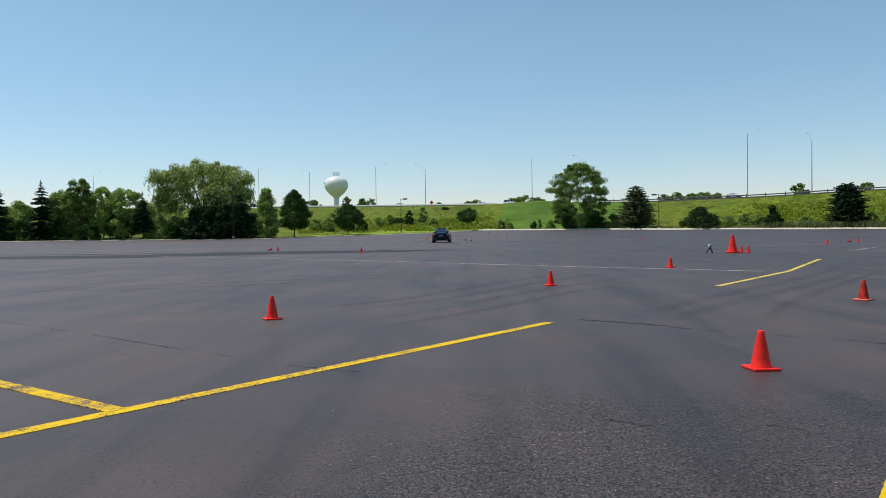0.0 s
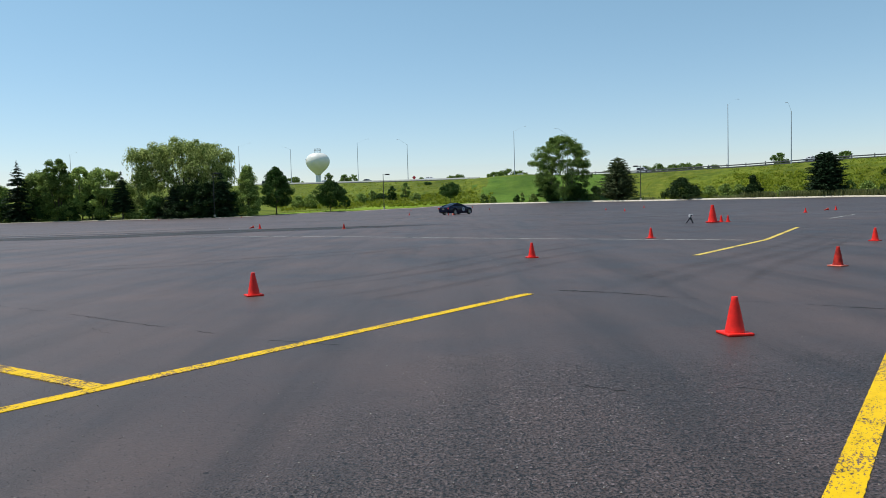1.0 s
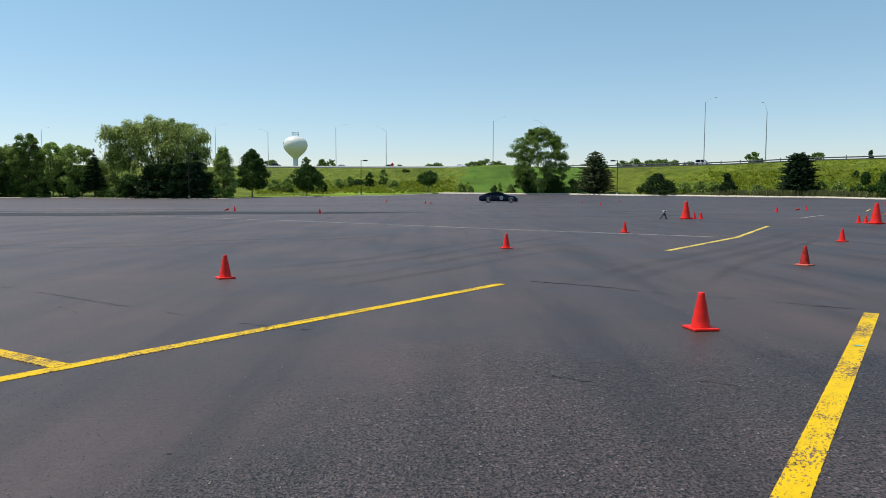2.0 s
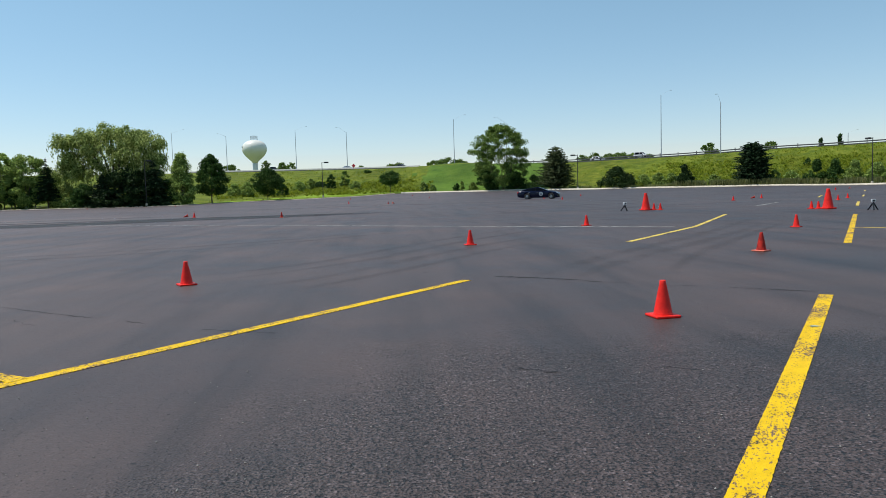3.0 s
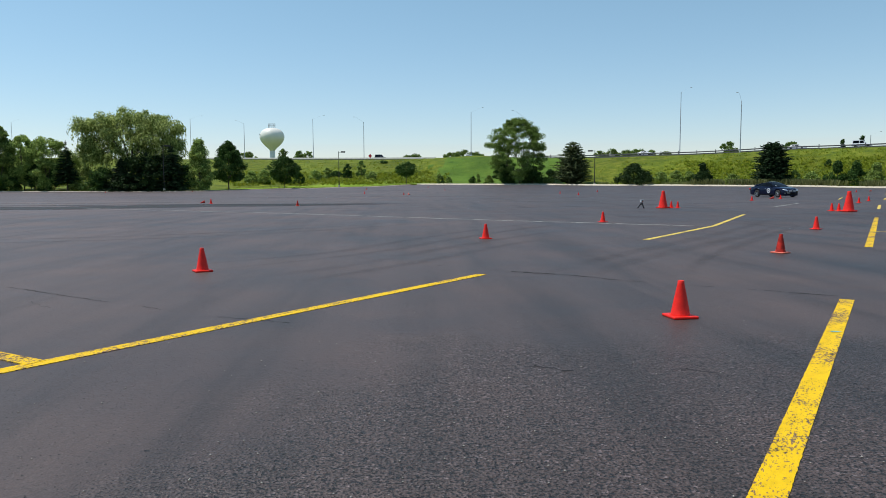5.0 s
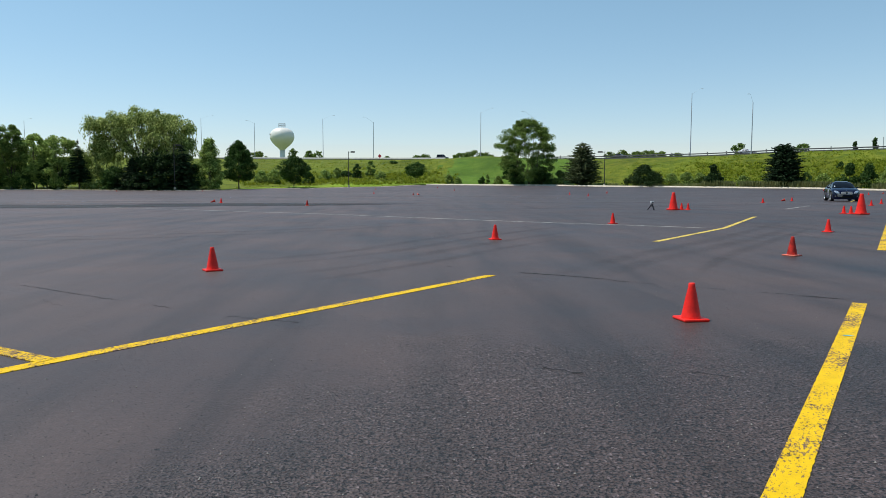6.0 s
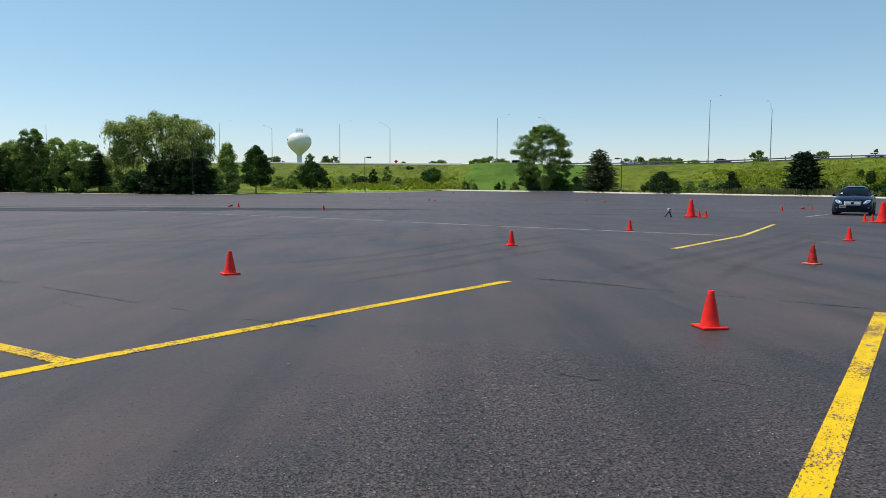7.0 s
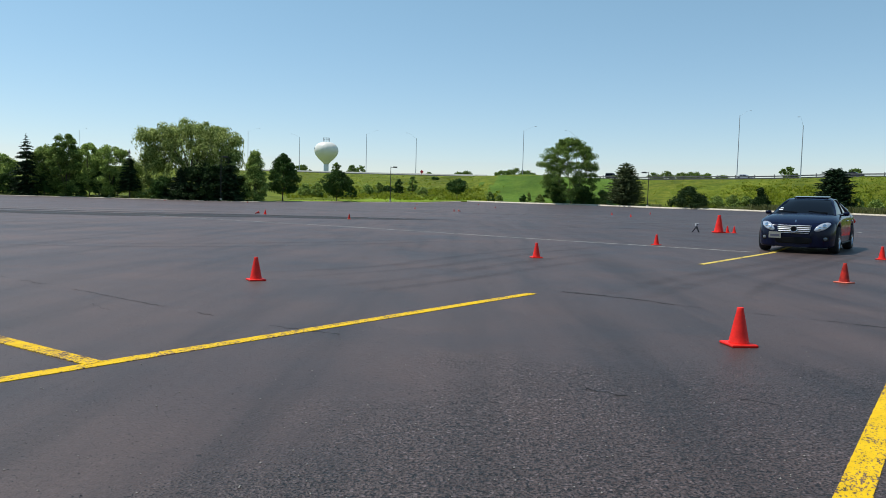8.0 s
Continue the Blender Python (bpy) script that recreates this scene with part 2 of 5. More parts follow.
FOG = bare("smoked fog light lens", (0.20, 0.21, 0.22), 0.15, 0.4, 0.5)
TAIL = bare("red tail-light lens", (0.55, 0.015, 0.010), 0.2, 0.0, 0.2)
TYRE = mottled("tyre rubber", (0.018, 0.018, 0.019), 0.8, 12, 0.2)
ALLOY = bare("silver alloy rim", (0.62, 0.63, 0.65), 0.25, 0.9)
BAR_CHROME = bare("brushed chrome", (0.80, 0.81, 0.83), 0.35, 0.55)
PLATE = mottled("number plate", (0.27, 0.27, 0.24), 0.5, 30, 0.1)
PLATE_BAR = bare("plate marking", (0.08, 0.08, 0.12), 0.5)
DECAL = mottled("white round decal", (0.62, 0.64, 0.66), 0.5, 9, 0.1)
WHITE_PAINT = bare("white vehicle paint", (0.88, 0.88, 0.88), 0.3, 0.0, 0.6)
SILVER_PAINT = bare("silver vehicle paint", (0.50, 0.51, 0.53), 0.3, 0.5, 0.6)
DARK_PAINT = bare("dark vehicle paint", (0.03, 0.03, 0.035), 0.3, 0.3, 0.6)
BOX_WHITE = mottled("white sensor housing", (0.66, 0.66, 0.66), 0.5, 20, 0.1)
BLACK_METAL = bare("black tripod tube", (0.015, 0.015, 0.016), 0.4, 0.3)
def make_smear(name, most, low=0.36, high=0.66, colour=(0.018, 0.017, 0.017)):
    """Thin patchy colour on the asphalt, for rubber smears and pale streaks."""
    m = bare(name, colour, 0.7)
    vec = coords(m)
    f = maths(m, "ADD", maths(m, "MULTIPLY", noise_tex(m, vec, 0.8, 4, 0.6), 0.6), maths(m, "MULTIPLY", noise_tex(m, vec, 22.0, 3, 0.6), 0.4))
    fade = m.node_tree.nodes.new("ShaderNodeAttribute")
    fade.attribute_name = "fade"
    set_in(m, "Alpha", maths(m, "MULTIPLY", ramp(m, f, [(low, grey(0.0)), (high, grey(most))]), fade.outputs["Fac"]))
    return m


SMEAR = make_smear("faint tyre rubber smear", 0.25)
SMEAR_DARK = make_smear("dark tyre rubber smear", 0.95, 0.20, 0.44)
PALE_STREAK = make_smear("pale streak on asphalt", 0.45, 0.32, 0.62, (0.17, 0.15, 0.135))
MEADOW = make_grass("mown mound grass", ((0.055, 0.12, 0.012), (0.095, 0.175, 0.018), (0.13, 0.21, 0.026)), 0.25)
PEBBLE = mottled("pale grit", (0.30, 0.28, 0.25), 0.8, 9, 0.3)


# ---- building helpers ----
def mesh_from(name, verts, faces, material, smooth=False):
    me = bpy.data.meshes.new(name)
    me.from_pydata(verts, [], faces)
    me.materials.append(material)
    if smooth:
        me.polygons.foreach_set("use_smooth", [True] * len(me.polygons))
    me.update()
    return me


def part(name, bm, material, parent, label="", smooth=False):
    """One bmesh as one mesh object under a thing or a part."""
    me = bpy.data.meshes.new(name)
    bmesh.ops.recalc_face_normals(bm, faces=bm.faces[:])
    bm.to_mesh(me)
    bm.free()
    me.materials.append(material)
    if smooth:
        me.polygons.foreach_set("use_smooth", [True] * len(me.polygons))
    ob = new(name, me)
    ob.parent = parent
    if label:
        tagged(ob, label)
    return ob


def raw(name, verts, faces, material, parent, label="", smooth=False):
    ob = new(name, mesh_from(name, verts, faces, material, smooth))
    ob.parent = parent
    if label:
        tagged(ob, label)
    return ob


def box(bm, cx, cy, cz, sx, sy, sz, turn=None, bevel=0.0):
    made = bmesh.ops.create_cube(bm, size=1.0)["verts"]
    m = Matrix.Translation((cx, cy, cz)) @ (turn or Matrix()) @ Matrix.Diagonal((sx, sy, sz, 1))
    bmesh.ops.transform(bm, matrix=m, verts=made)
    if bevel:
        edges = list({e for v in made for e in v.link_edges})
        bmesh.ops.bevel(bm, geom=edges, offset=bevel, segments=2, affect="EDGES", profile=0.5)
    return bm


def tube(bm, points, radii, sides=8, cap=True):
    """A tapered tube along points."""
    rings = []
    for i, p in enumerate(points):
        a, b = Vector(points[max(i - 1, 0)]), Vector(points[min(i + 1, len(points) - 1)])
        way = (b - a).normalized()
        side = way.cross(Vector((0, 0, 1)) if abs(way.z) < 0.9 else Vector((1, 0, 0))).normalized()
        up = side.cross(way)
        rings.append([bm.verts.new(Vector(p) + (side * math.cos(k * math.tau / sides) + up * math.sin(k * math.tau / sides)) * radii[i]) for k in range(sides)])
    for r, s in zip(rings, rings[1:]):
        for k in range(sides):
            bm.faces.new((r[k], r[(k + 1) % sides], s[(k + 1) % sides], s[k]))
    if cap:
        bm.faces.new(rings[0][::-1])
        bm.faces.new(rings[-1])
    return bm


def spun(bm, outline, sides=32, cap=True):
    """A turned body from (radius, height) pairs."""
    rings = [[bm.verts.new((r * math.cos(k * math.tau / sides), r * math.sin(k * math.tau / sides), z)) for k in range(sides)] for r, z in outline]
    for r, s in zip(rings, rings[1:]):
        for k in range(sides):
            bm.faces.new((r[k], r[(k + 1) % sides], s[(k + 1) % sides], s[k]))
    if cap:
        bm.faces.new(rings[0][::-1])
        bm.faces.new(rings[-1])
    return bm


def thing(name, m, label, category, group="", kind=""):
    ob = new(name)
    ob.empty_display_size = 0.2
    ob.matrix_basis = m
    return tagged(ob, label, category, group, kind)


def smoothstep(a, b, v):
    u = min(1.0, max(0.0, (v - a) / (b - a)))
    return u * u * (3 - 2 * u)


def blend(v, knots):
    """Smooth steps between (position, value) knots."""
    if v <= knots[0][0]:
        return knots[0][1]
    for (a, p), (b, q) in zip(knots, knots[1:]):
        if v <= b:
            u = (v - a) / (b - a)
            return p + (q - p) * u * u * (3 - 2 * u)
    return knots[-1][1]


# ---- the lie of the land ----
EDGE_R = [(-180, 70), (-110, 90), (-60, 150), (-33, 185), (-17, 168), (-9, 190), (0, 196), (9, 190), (17, 180), (27, 174), (36, 170), (60, 150), (110, 90), (180, 70)]
EDGE_Z = [(-60, 0.1), (-33, 0.13), (-17, 0.0), (-9, 0.37), (-4, 0.70), (0.5, 1.25), (8.5, 1.1), (17, 0.78), (27, 0.52), (34, 0.13), (50, 0.1)]


def polar(az, r):
    return r * math.sin(radians(az)), r * math.cos(radians(az))


def lot_z(x, y):
    az, r = math.degrees(math.atan2(x, y)), math.hypot(x, y)
    e = blend(az, EDGE_R)
    swell = 0.02 * math.exp(-((x - 19) ** 2 + (y - 32) ** 2) / 130.0)
    swell -= 0.20 * math.exp(-((x - 33) ** 2 + (y - 70) ** 2) / 162.0)
    return swell + blend(az, EDGE_Z) * smoothstep(85, e, r)


def highway_r(az):
    d = math.cos(radians(az)) + 0.84 * math.sin(radians(az))
    return min(430.0, 277.5 / d) if d > 0.3 and az < 75 else 430.0


def highway_z(az):
    return 1.03 + highway_r(az) * math.tan(radians(blend(az, [(-20, 2.0), (0, 2.0), (14, 2.02), (20, 2.12), (30, 2.36), (38, 2.44)])))


def land_z(az, r):
    e, h = blend(az, EDGE_R), highway_r(az)
    x, y = polar(az, e)
    z0, zh = lot_z(x, y) + 0.13, highway_z(az)
    u = (r - e - 5) / max(1.0, h - 8 - e - 5)
    z = z0 + (zh - z0) * smoothstep(0.0, 1.0, u) if u < 1 else zh
    if u < 1:
        z = 0.45 * z + 0.55 * (z0 + (zh - z0) * max(0.0, u))
    mound = math.exp(-((az - 5.0) / 4.2) ** 2) * math.exp(-((u - 0.72) / 0.25) ** 2)
    z += 2.1 * mound
    if 0 < u < 1:
        z += 0.35 * math.sin(u * math.pi) * noise.noise(Vector((az * 0.6, r * 0.06, 0)))
    if r > h + 30:
        z -= (zh - 2) * smoothstep(h + 30, h + 400, r)
    return z


# ---- lot, kerb, land ----
def polar_sheet(name, material, rings_of, azs, z_of):
    verts, faces = [], []
    n = len(azs)
    for az in azs:
        for r in rings_of(az):
            x, y = polar(az, r)
            verts.append((x, y, z_of(az, r)))
    k = len(rings_of(azs[0]))
    for i in range(n):
        j = (i + 1) % n
        for a in range(k - 1):
            faces.append((i * k + a, j * k + a, j * k + a + 1, i * k + a + 1))
    return new(name, mesh_from(name, verts, faces, material, True))


AZS = [-180 + 5 * i for i in range(28)] + [-40 + 0.5 * i for i in range(160)] + [40 + 5 * i for i in range(28)]
LOT_STEPS = [0.0, 3, 8, 14, 20, 26, 32, 38, 45, 60, 80, 95, 110, 125, 140]


def lot_rings(az):
    e = blend(az, EDGE_R)
    return [min(s, e - 1) for s in LOT_STEPS if s < 61] + [60 + (e - 60) * q for q in (0.12, 0.25, 0.38, 0.5, 0.62, 0.75, 0.88, 1.0)]


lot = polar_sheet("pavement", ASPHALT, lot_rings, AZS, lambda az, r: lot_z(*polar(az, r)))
tagged(lot, "worn dark sealed asphalt of a large open car park", "car park", kind="structure")

LAND_Q = [-0.06, 0.0, 0.02, 0.05, 0.1, 0.16, 0.22, 0.28, 0.34, 0.4, 0.46, 0.52, 0.58, 0.64, 0.7, 0.76, 0.82, 0.88, 0.94, 1.0]


def land_rings(az):
    e, h = blend(az, EDGE_R) + 0.1, highway_r(az)
    return [0.05, e * 0.5, e - 0.14] + [e + (h - 6 - e) * q for q in LAND_Q[1:]] + [h + 6, h + 22, h + 60, h + 150, h + 420, 2000, 4500]


def land_height(az, r):
    e = blend(az, EDGE_R)
    return -0.6 if r < e else land_z(az, r)


land = polar_sheet("ground", GRASS, land_rings, AZS, land_height)
tagged(land, "weedy bright green embankment and fields", "grass", kind="structure")


def edge_band(name, material, azs, inner, outer, z_low, z_top, label, slope=0.03):
    """A stepped band along the lot's edge."""
    verts, faces = [], []
    for az in azs:
        e = blend(az, EDGE_R)
        x0, y0 = polar(az, e)
        z = lot_z(x0, y0)
        for r, h in ((e + inner, z_low), (e + inner, 0.05), (e + inner + slope, z_top), (e + outer, z_top), (e + outer, z_low)):
            verts.append((*polar(az, r), z + h))
    for i in range(len(azs) - 1):
        for a in range(4):
            faces.append((i * 5 + a, i * 5 + a + 1, i * 5 + 6 + a, i * 5 + 5 + a))
    ob = new(name, mesh_from(name, verts, faces, material))
    return tagged(ob, label, "kerb", kind="structure")


edge_band("kerb", CONCRETE, [-45 + 0.5 * i for i in range(91)], -0.06, 0.5, -0.2, 0.15, "low weathered concrete kerb at the car park's edge", 0.28)
edge_band("kerb", CONCRETE, [0.5 + 0.5 * i for i in range(90)], -0.06, 1.0, -0.2, 0.36, "pale dry concrete kerb below the embankment", 0.75)

# mown strip between kerb and weeds
verge_az = [-45 + 0.5 * i for i in range(94)]
verge_v, verge_f = [], []
for az in verge_az:
    e, h = blend(az, EDGE_R), highway_r(az)
    w = blend(az, [(-20, 3), (-12, 12), (-4, 24), (1, 16), (3, 2)])
    for q in (0.0, 0.25, 0.5, 0.75, 1.0):
        r = e + 0.2 + w * q
        verge_v.append((*polar(az, r), land_z(az, r) + (0.06 if q < 1 else -0.1)))
for i in range(len(verge_az) - 1):
    for a in range(4):
        verge_f.append((i * 5 + a, i * 5 + 5 + a, i * 5 + 6 + a, i * 5 + 1 + a))
verge = new("verge", mesh_from("verge", verge_v, verge_f, LAWN, True))
tagged(verge, "mown bright green grass verge", "lawn", kind="structure")


# smooth mown mound in front of the highway
mound_az = [1.0 + 0.25 * i for i in range(53)]
mound_v, mound_f = [], []
for az in mound_az:
    e, h = blend(az, EDGE_R), highway_r(az)
    for q in [0.0, 0.08, 0.18, 0.3, 0.42, 0.54, 0.66, 0.78, 0.9, 1.0]:
        r = e + 4.5 + (h - 9 - e) * q
        mound_v.append((*polar(az, r), land_z(az, r) + (0.10 if 0 < q < 1 and az > 2.4 + 1.6 * noise.noise(Vector((r * 0.11, 3.0, az))) and az < 12.8 + 1.2 * noise.noise(Vector((r * 0.11, 9.0, az))) else -0.15)))
for i in range(len(mound_az) - 1):
    for a in range(9):
        mound_f.append((i * 10 + a, i * 10 + 10 + a, i * 10 + 11 + a, i * 10 + 1 + a))
tagged(new("mound", mesh_from("mound", mound_v, mound_f, MEADOW, True)), "smooth darker green grass mound", "grass", kind="structure")


# ---- painted lines: two rows of stall lines, all parallel ----
def stripe(x0, y0, x1, y1, width, material, name, label, seed=0, rough=0.0016, lift=0.004):
    """A thin coat of paint with uneven edges."""
    rnd = random.Random(seed)
    a, b = Vector((x0, y0)), Vector((x1, y1))
    n = max(4, min(320, int((b - a).length / 0.022)))
    way = (b - a).normalized()
    side = Vector((-way.y, way.x))
    verts, faces = [], []
    for i in range(n + 1):
        c = a + (b - a) * (i / n)
        wl, wr = width / 2 + rnd.uniform(-rough, rough), width / 2 + rnd.uniform(-rough, rough)
        for off, up in ((wl, -0.01), (wl, lift), (-wr, lift), (-wr, -0.01)):
            p = c + side * off
            verts.append((p.x, p.y, lot_z(p.x, p.y) + up))
    for i in range(n):
        for k in range(3):
            faces.append((i * 4 + k, i * 4 + k + 1, i * 4 + 5 + k, i * 4 + 4 + k))
    faces += [(0, 1, 2, 3), (n * 4 + 3, n * 4 + 2, n * 4 + 1, n * 4)]
    return tagged(new(name, mesh_from(name, verts, faces, material)), label, "road marking", kind="structure")


LINE_W = 0.118
stripe(-4.16, 1.62, 0.86, 8.38, LINE_W, YELLOW, "stall_line", "chipped yellow stall line on asphalt", 1)
stripe(-2.193, 4.31, -6.633, 7.11, LINE_W, YELLOW, "stall_line", "chipped yellow cross line on asphalt", 2, lift=0.006)
stripe(0.965, 1.91, 3.95, 6.27, LINE_W, YELLOW, "stall_line", "chipped yellow stall line on asphalt", 3)
stripe(4.46, 13.44, 7.62, 17.78, LINE_W, YELLOW_FAR, "stall_line", "faded yellow stall line on asphalt", 4)
stripe(7.62, 17.78, 11.38, 24.18, LINE_W, YELLOW_FAR, "stall_line", "chipped yellow stall line on asphalt", 5, lift=0.006)
stripe(7.55, 11.52, 14.19, 21.38, LINE_W, YELLOW, "stall_line", "chipped yellow stall line on asphalt", 6)
stripe(18.9, 28.4, 22.6, 33.9, LINE_W, YELLOW_FAR, "stall_line", "faded yellow stall line on asphalt", 7)
stripe(30.8, 45.8, 35.2, 52.2, LINE_W, YELLOW_FAR, "stall_line", "faded yellow stall line on asphalt", 8)
stripe(46.5, 69.0, 52.0, 77.0, LINE_W, YELLOW_FAR, "stall_line", "faded yellow stall line on asphalt", 9)
stripe(28.8, 47.5, 35.4, 57.9, LINE_W, YELLOW_FAR, "stall_line", "faded yellow stall line on asphalt", 10)
stripe(16.6, 32.2, 20.4, 37.3, LINE_W, WHITE_LINE, "stall_line", "worn white stall line on asphalt", 11)
stripe(-16.0, 36.4, -3.9, 27.3, 0.11, WHITE_LINE, "seam_line", "long faint pale line across asphalt", 12)
stripe(-3.9, 27.3, 2.3, 21.7, 0.11, WHITE_LINE, "seam_line", "long faint pale line across asphalt", 13)
stripe(2.3, 21.7, 7.3, 17.7, 0.11, WHITE_LINE, "seam_line", "long faint pale line across asphalt", 14)
stripe(10.15, 15.27, 14.5, 12.1, 0.09, YELLOW_FAR, "seam_line", "long faint pale line across asphalt", 15)


# ---- cones ----
def cone_outline(h):
    k = h / 0.305
    return [(0.086 * k, 0.0), (0.083 * k, 0.006 * k), (0.065 * k, 0.10 * k), (0.046 * k, 0.20 * k), (0.030 * k, 0.272 * k), (0.028 * k, h - 0.004 * k), (0.024 * k, h), (0.017 * k, h), (0.015 * k, h - 0.03 * k)]


def build_cone(h, foot_w, material, label, group):
    k = h / 0.305
    ob = thing("traffic_cone", Matrix(), label, "cone", group)
    foot = bmesh.new()
    s = foot_w
    box(foot, 0, 0, 0.011 * k, s, s, 0.022 * k, None, 0.008 * k)
    part("base", foot, CONE_RIM if material is CONE_DIRTY else material, ob)
    shell = spun(bmesh.new(), [(r, z + 0.02 * k) for r, z in cone_outline(h - 0.02 * k)], 28)
    part("cone_body", shell, material, ob, smooth=True)
    return ob


SMALL = "small orange-red rubber traffic cone standing on asphalt"
TALL = "tall orange-red rubber traffic cone standing on asphalt"
small_cone = build_cone(0.292, 0.208, CONE, SMALL, "course cones")
dirty_cone = build_cone(0.290, 0.208, CONE_DIRTY, "dark scuffed orange-red traffic cone", "course cones")
tall_cone = build_cone(0.76, 0.42, CONE, TALL, "tall gate cones")


def set_cone(proto, x, y, turn=0.0, first=False):
    m = pose(x, y, lot_z(x, y), 0, 0, turn)
    if first:
        proto.matrix_basis = m
        return proto
    return copy_thing(proto, m)


def lay_cone(proto, x, y, turn, label):
    """A cone on its side, resting on its base's edge and its tip."""
    tilt = 90 + math.degrees(math.atan2(0.131 - 0.03, 0.305))
    ob = copy_thing(proto, pose(x, y, lot_z(x, y) + 0.131 * math.sin(radians(tilt)) + 0.0, 0, 0, turn) @ pose(0, 0, 0, 0, tilt, 0))
    return tagged(ob, label)


set_cone(small_cone, 2.143, 5.524, 8, True)
for x, y, turn in [(-2.53, 8.95, 30), (1.49, 14.03, 12), (5.39, 19.96, 25), (9.33, 16.18, 40),
                   (-12.15, 44.79, 10), (11.50, 31.42, 15), (11.71, 31.20, 50), (16.01, 26.81, 20), (16.13, 26.55, 5),
                   (21.78, 45.31, 0), (26.58, 50.93, 30), (24.1, 37.9, 10), (27.5, 42.3, 0), (17.96, 76.8, 0), (25.64, 98.6, 0),
                   (-6.02, 95.4, 20), (54.5, 86.4, 0), (18.4, 88.5, 0)]:
    set_cone(small_cone, x, y, turn)
set_cone(dirty_cone, 5.62, 10.66, 33, True)
set_cone(dirty_cone, -5.93, 38.47, 5)
# far cones in the darker rubber colour
for x, y in [(-8.3, 137), (-0.75, 82.6), (-40.6, 137), (-54.0, 131), (5.6, 118), (3.4, 140)]:
    set_cone(dirty_cone, x, y, x * 7)
set_cone(tall_cone, 11.08, 31.28, 20, True)
set_cone(tall_cone, 16.22, 26.08, 10)
LYING = "orange-red traffic cone knocked over on asphalt"
for x, y, turn in [(-12.66, 45.3, 200), (25.4, 49.6, 160), (-0.25, 82.4, 30), (60, 92, 100)]:
    lay_cone(dirty_cone, x, y, turn, LYING)


# ---- plants ----
def rand_dir(rnd):
    z = rnd.uniform(-1, 1)
    a = rnd.uniform(0, math.tau)
    s = math.sqrt(1 - z * z)
    return Vector((s * math.cos(a), s * math.sin(a), z))


def leaf_quad(verts, faces, c, along, across, ln, wd):
    k = len(verts)
    verts += [tuple(c - along * ln * 0.5), tuple(c + across * wd * 0.5), tuple(c + along * ln * 0.5), tuple(c - across * wd * 0.5)]
    faces.append((k, k + 1, k + 2, k + 3))


def leaf_cloud(rnd, centres, radii, per, size, flat=0.6, lift=0.45):
    """Many small leaves in clumps."""
    verts, faces = [], []
    for c, rad in zip(centres, radii):
        for _ in range(max(6, int(per * rnd.uniform(0.7, 1.3)))):
            d = rand_dir(rnd)
            p = c + Vector((d.x, d.y, d.z * 0.75)) * rad * 1.08 * rnd.random() ** 0.48
            n = (d * flat + rand_dir(rnd) + Vector((0, 0, lift))).normalized()
            a = n.cross(rand_dir(rnd)).normalized()
            s = size * rnd.uniform(0.6, 1.35)
            leaf_quad(verts, faces, p, a, n.cross(a), s, s * 0.62)
    return verts, faces


def limbs(rnd, base, fork, tips, thick):
    bm = tube(bmesh.new(), [base, base * 0.5 + fork * 0.5 + Vector((rnd.uniform(-0.1, 0.1), rnd.uniform(-0.1, 0.1), 0)), fork], [thick, thick * 0.8, thick * 0.65], 8)
    for tip in tips:
        mid = fork.lerp(tip, 0.5) + Vector((0, 0, 0.12 * (tip - fork).length))
        tube(bm, [fork - Vector((0, 0, 0.1)), mid, tip], [thick * 0.45, thick * 0.3, thick * 0.08], 5)
    return bm


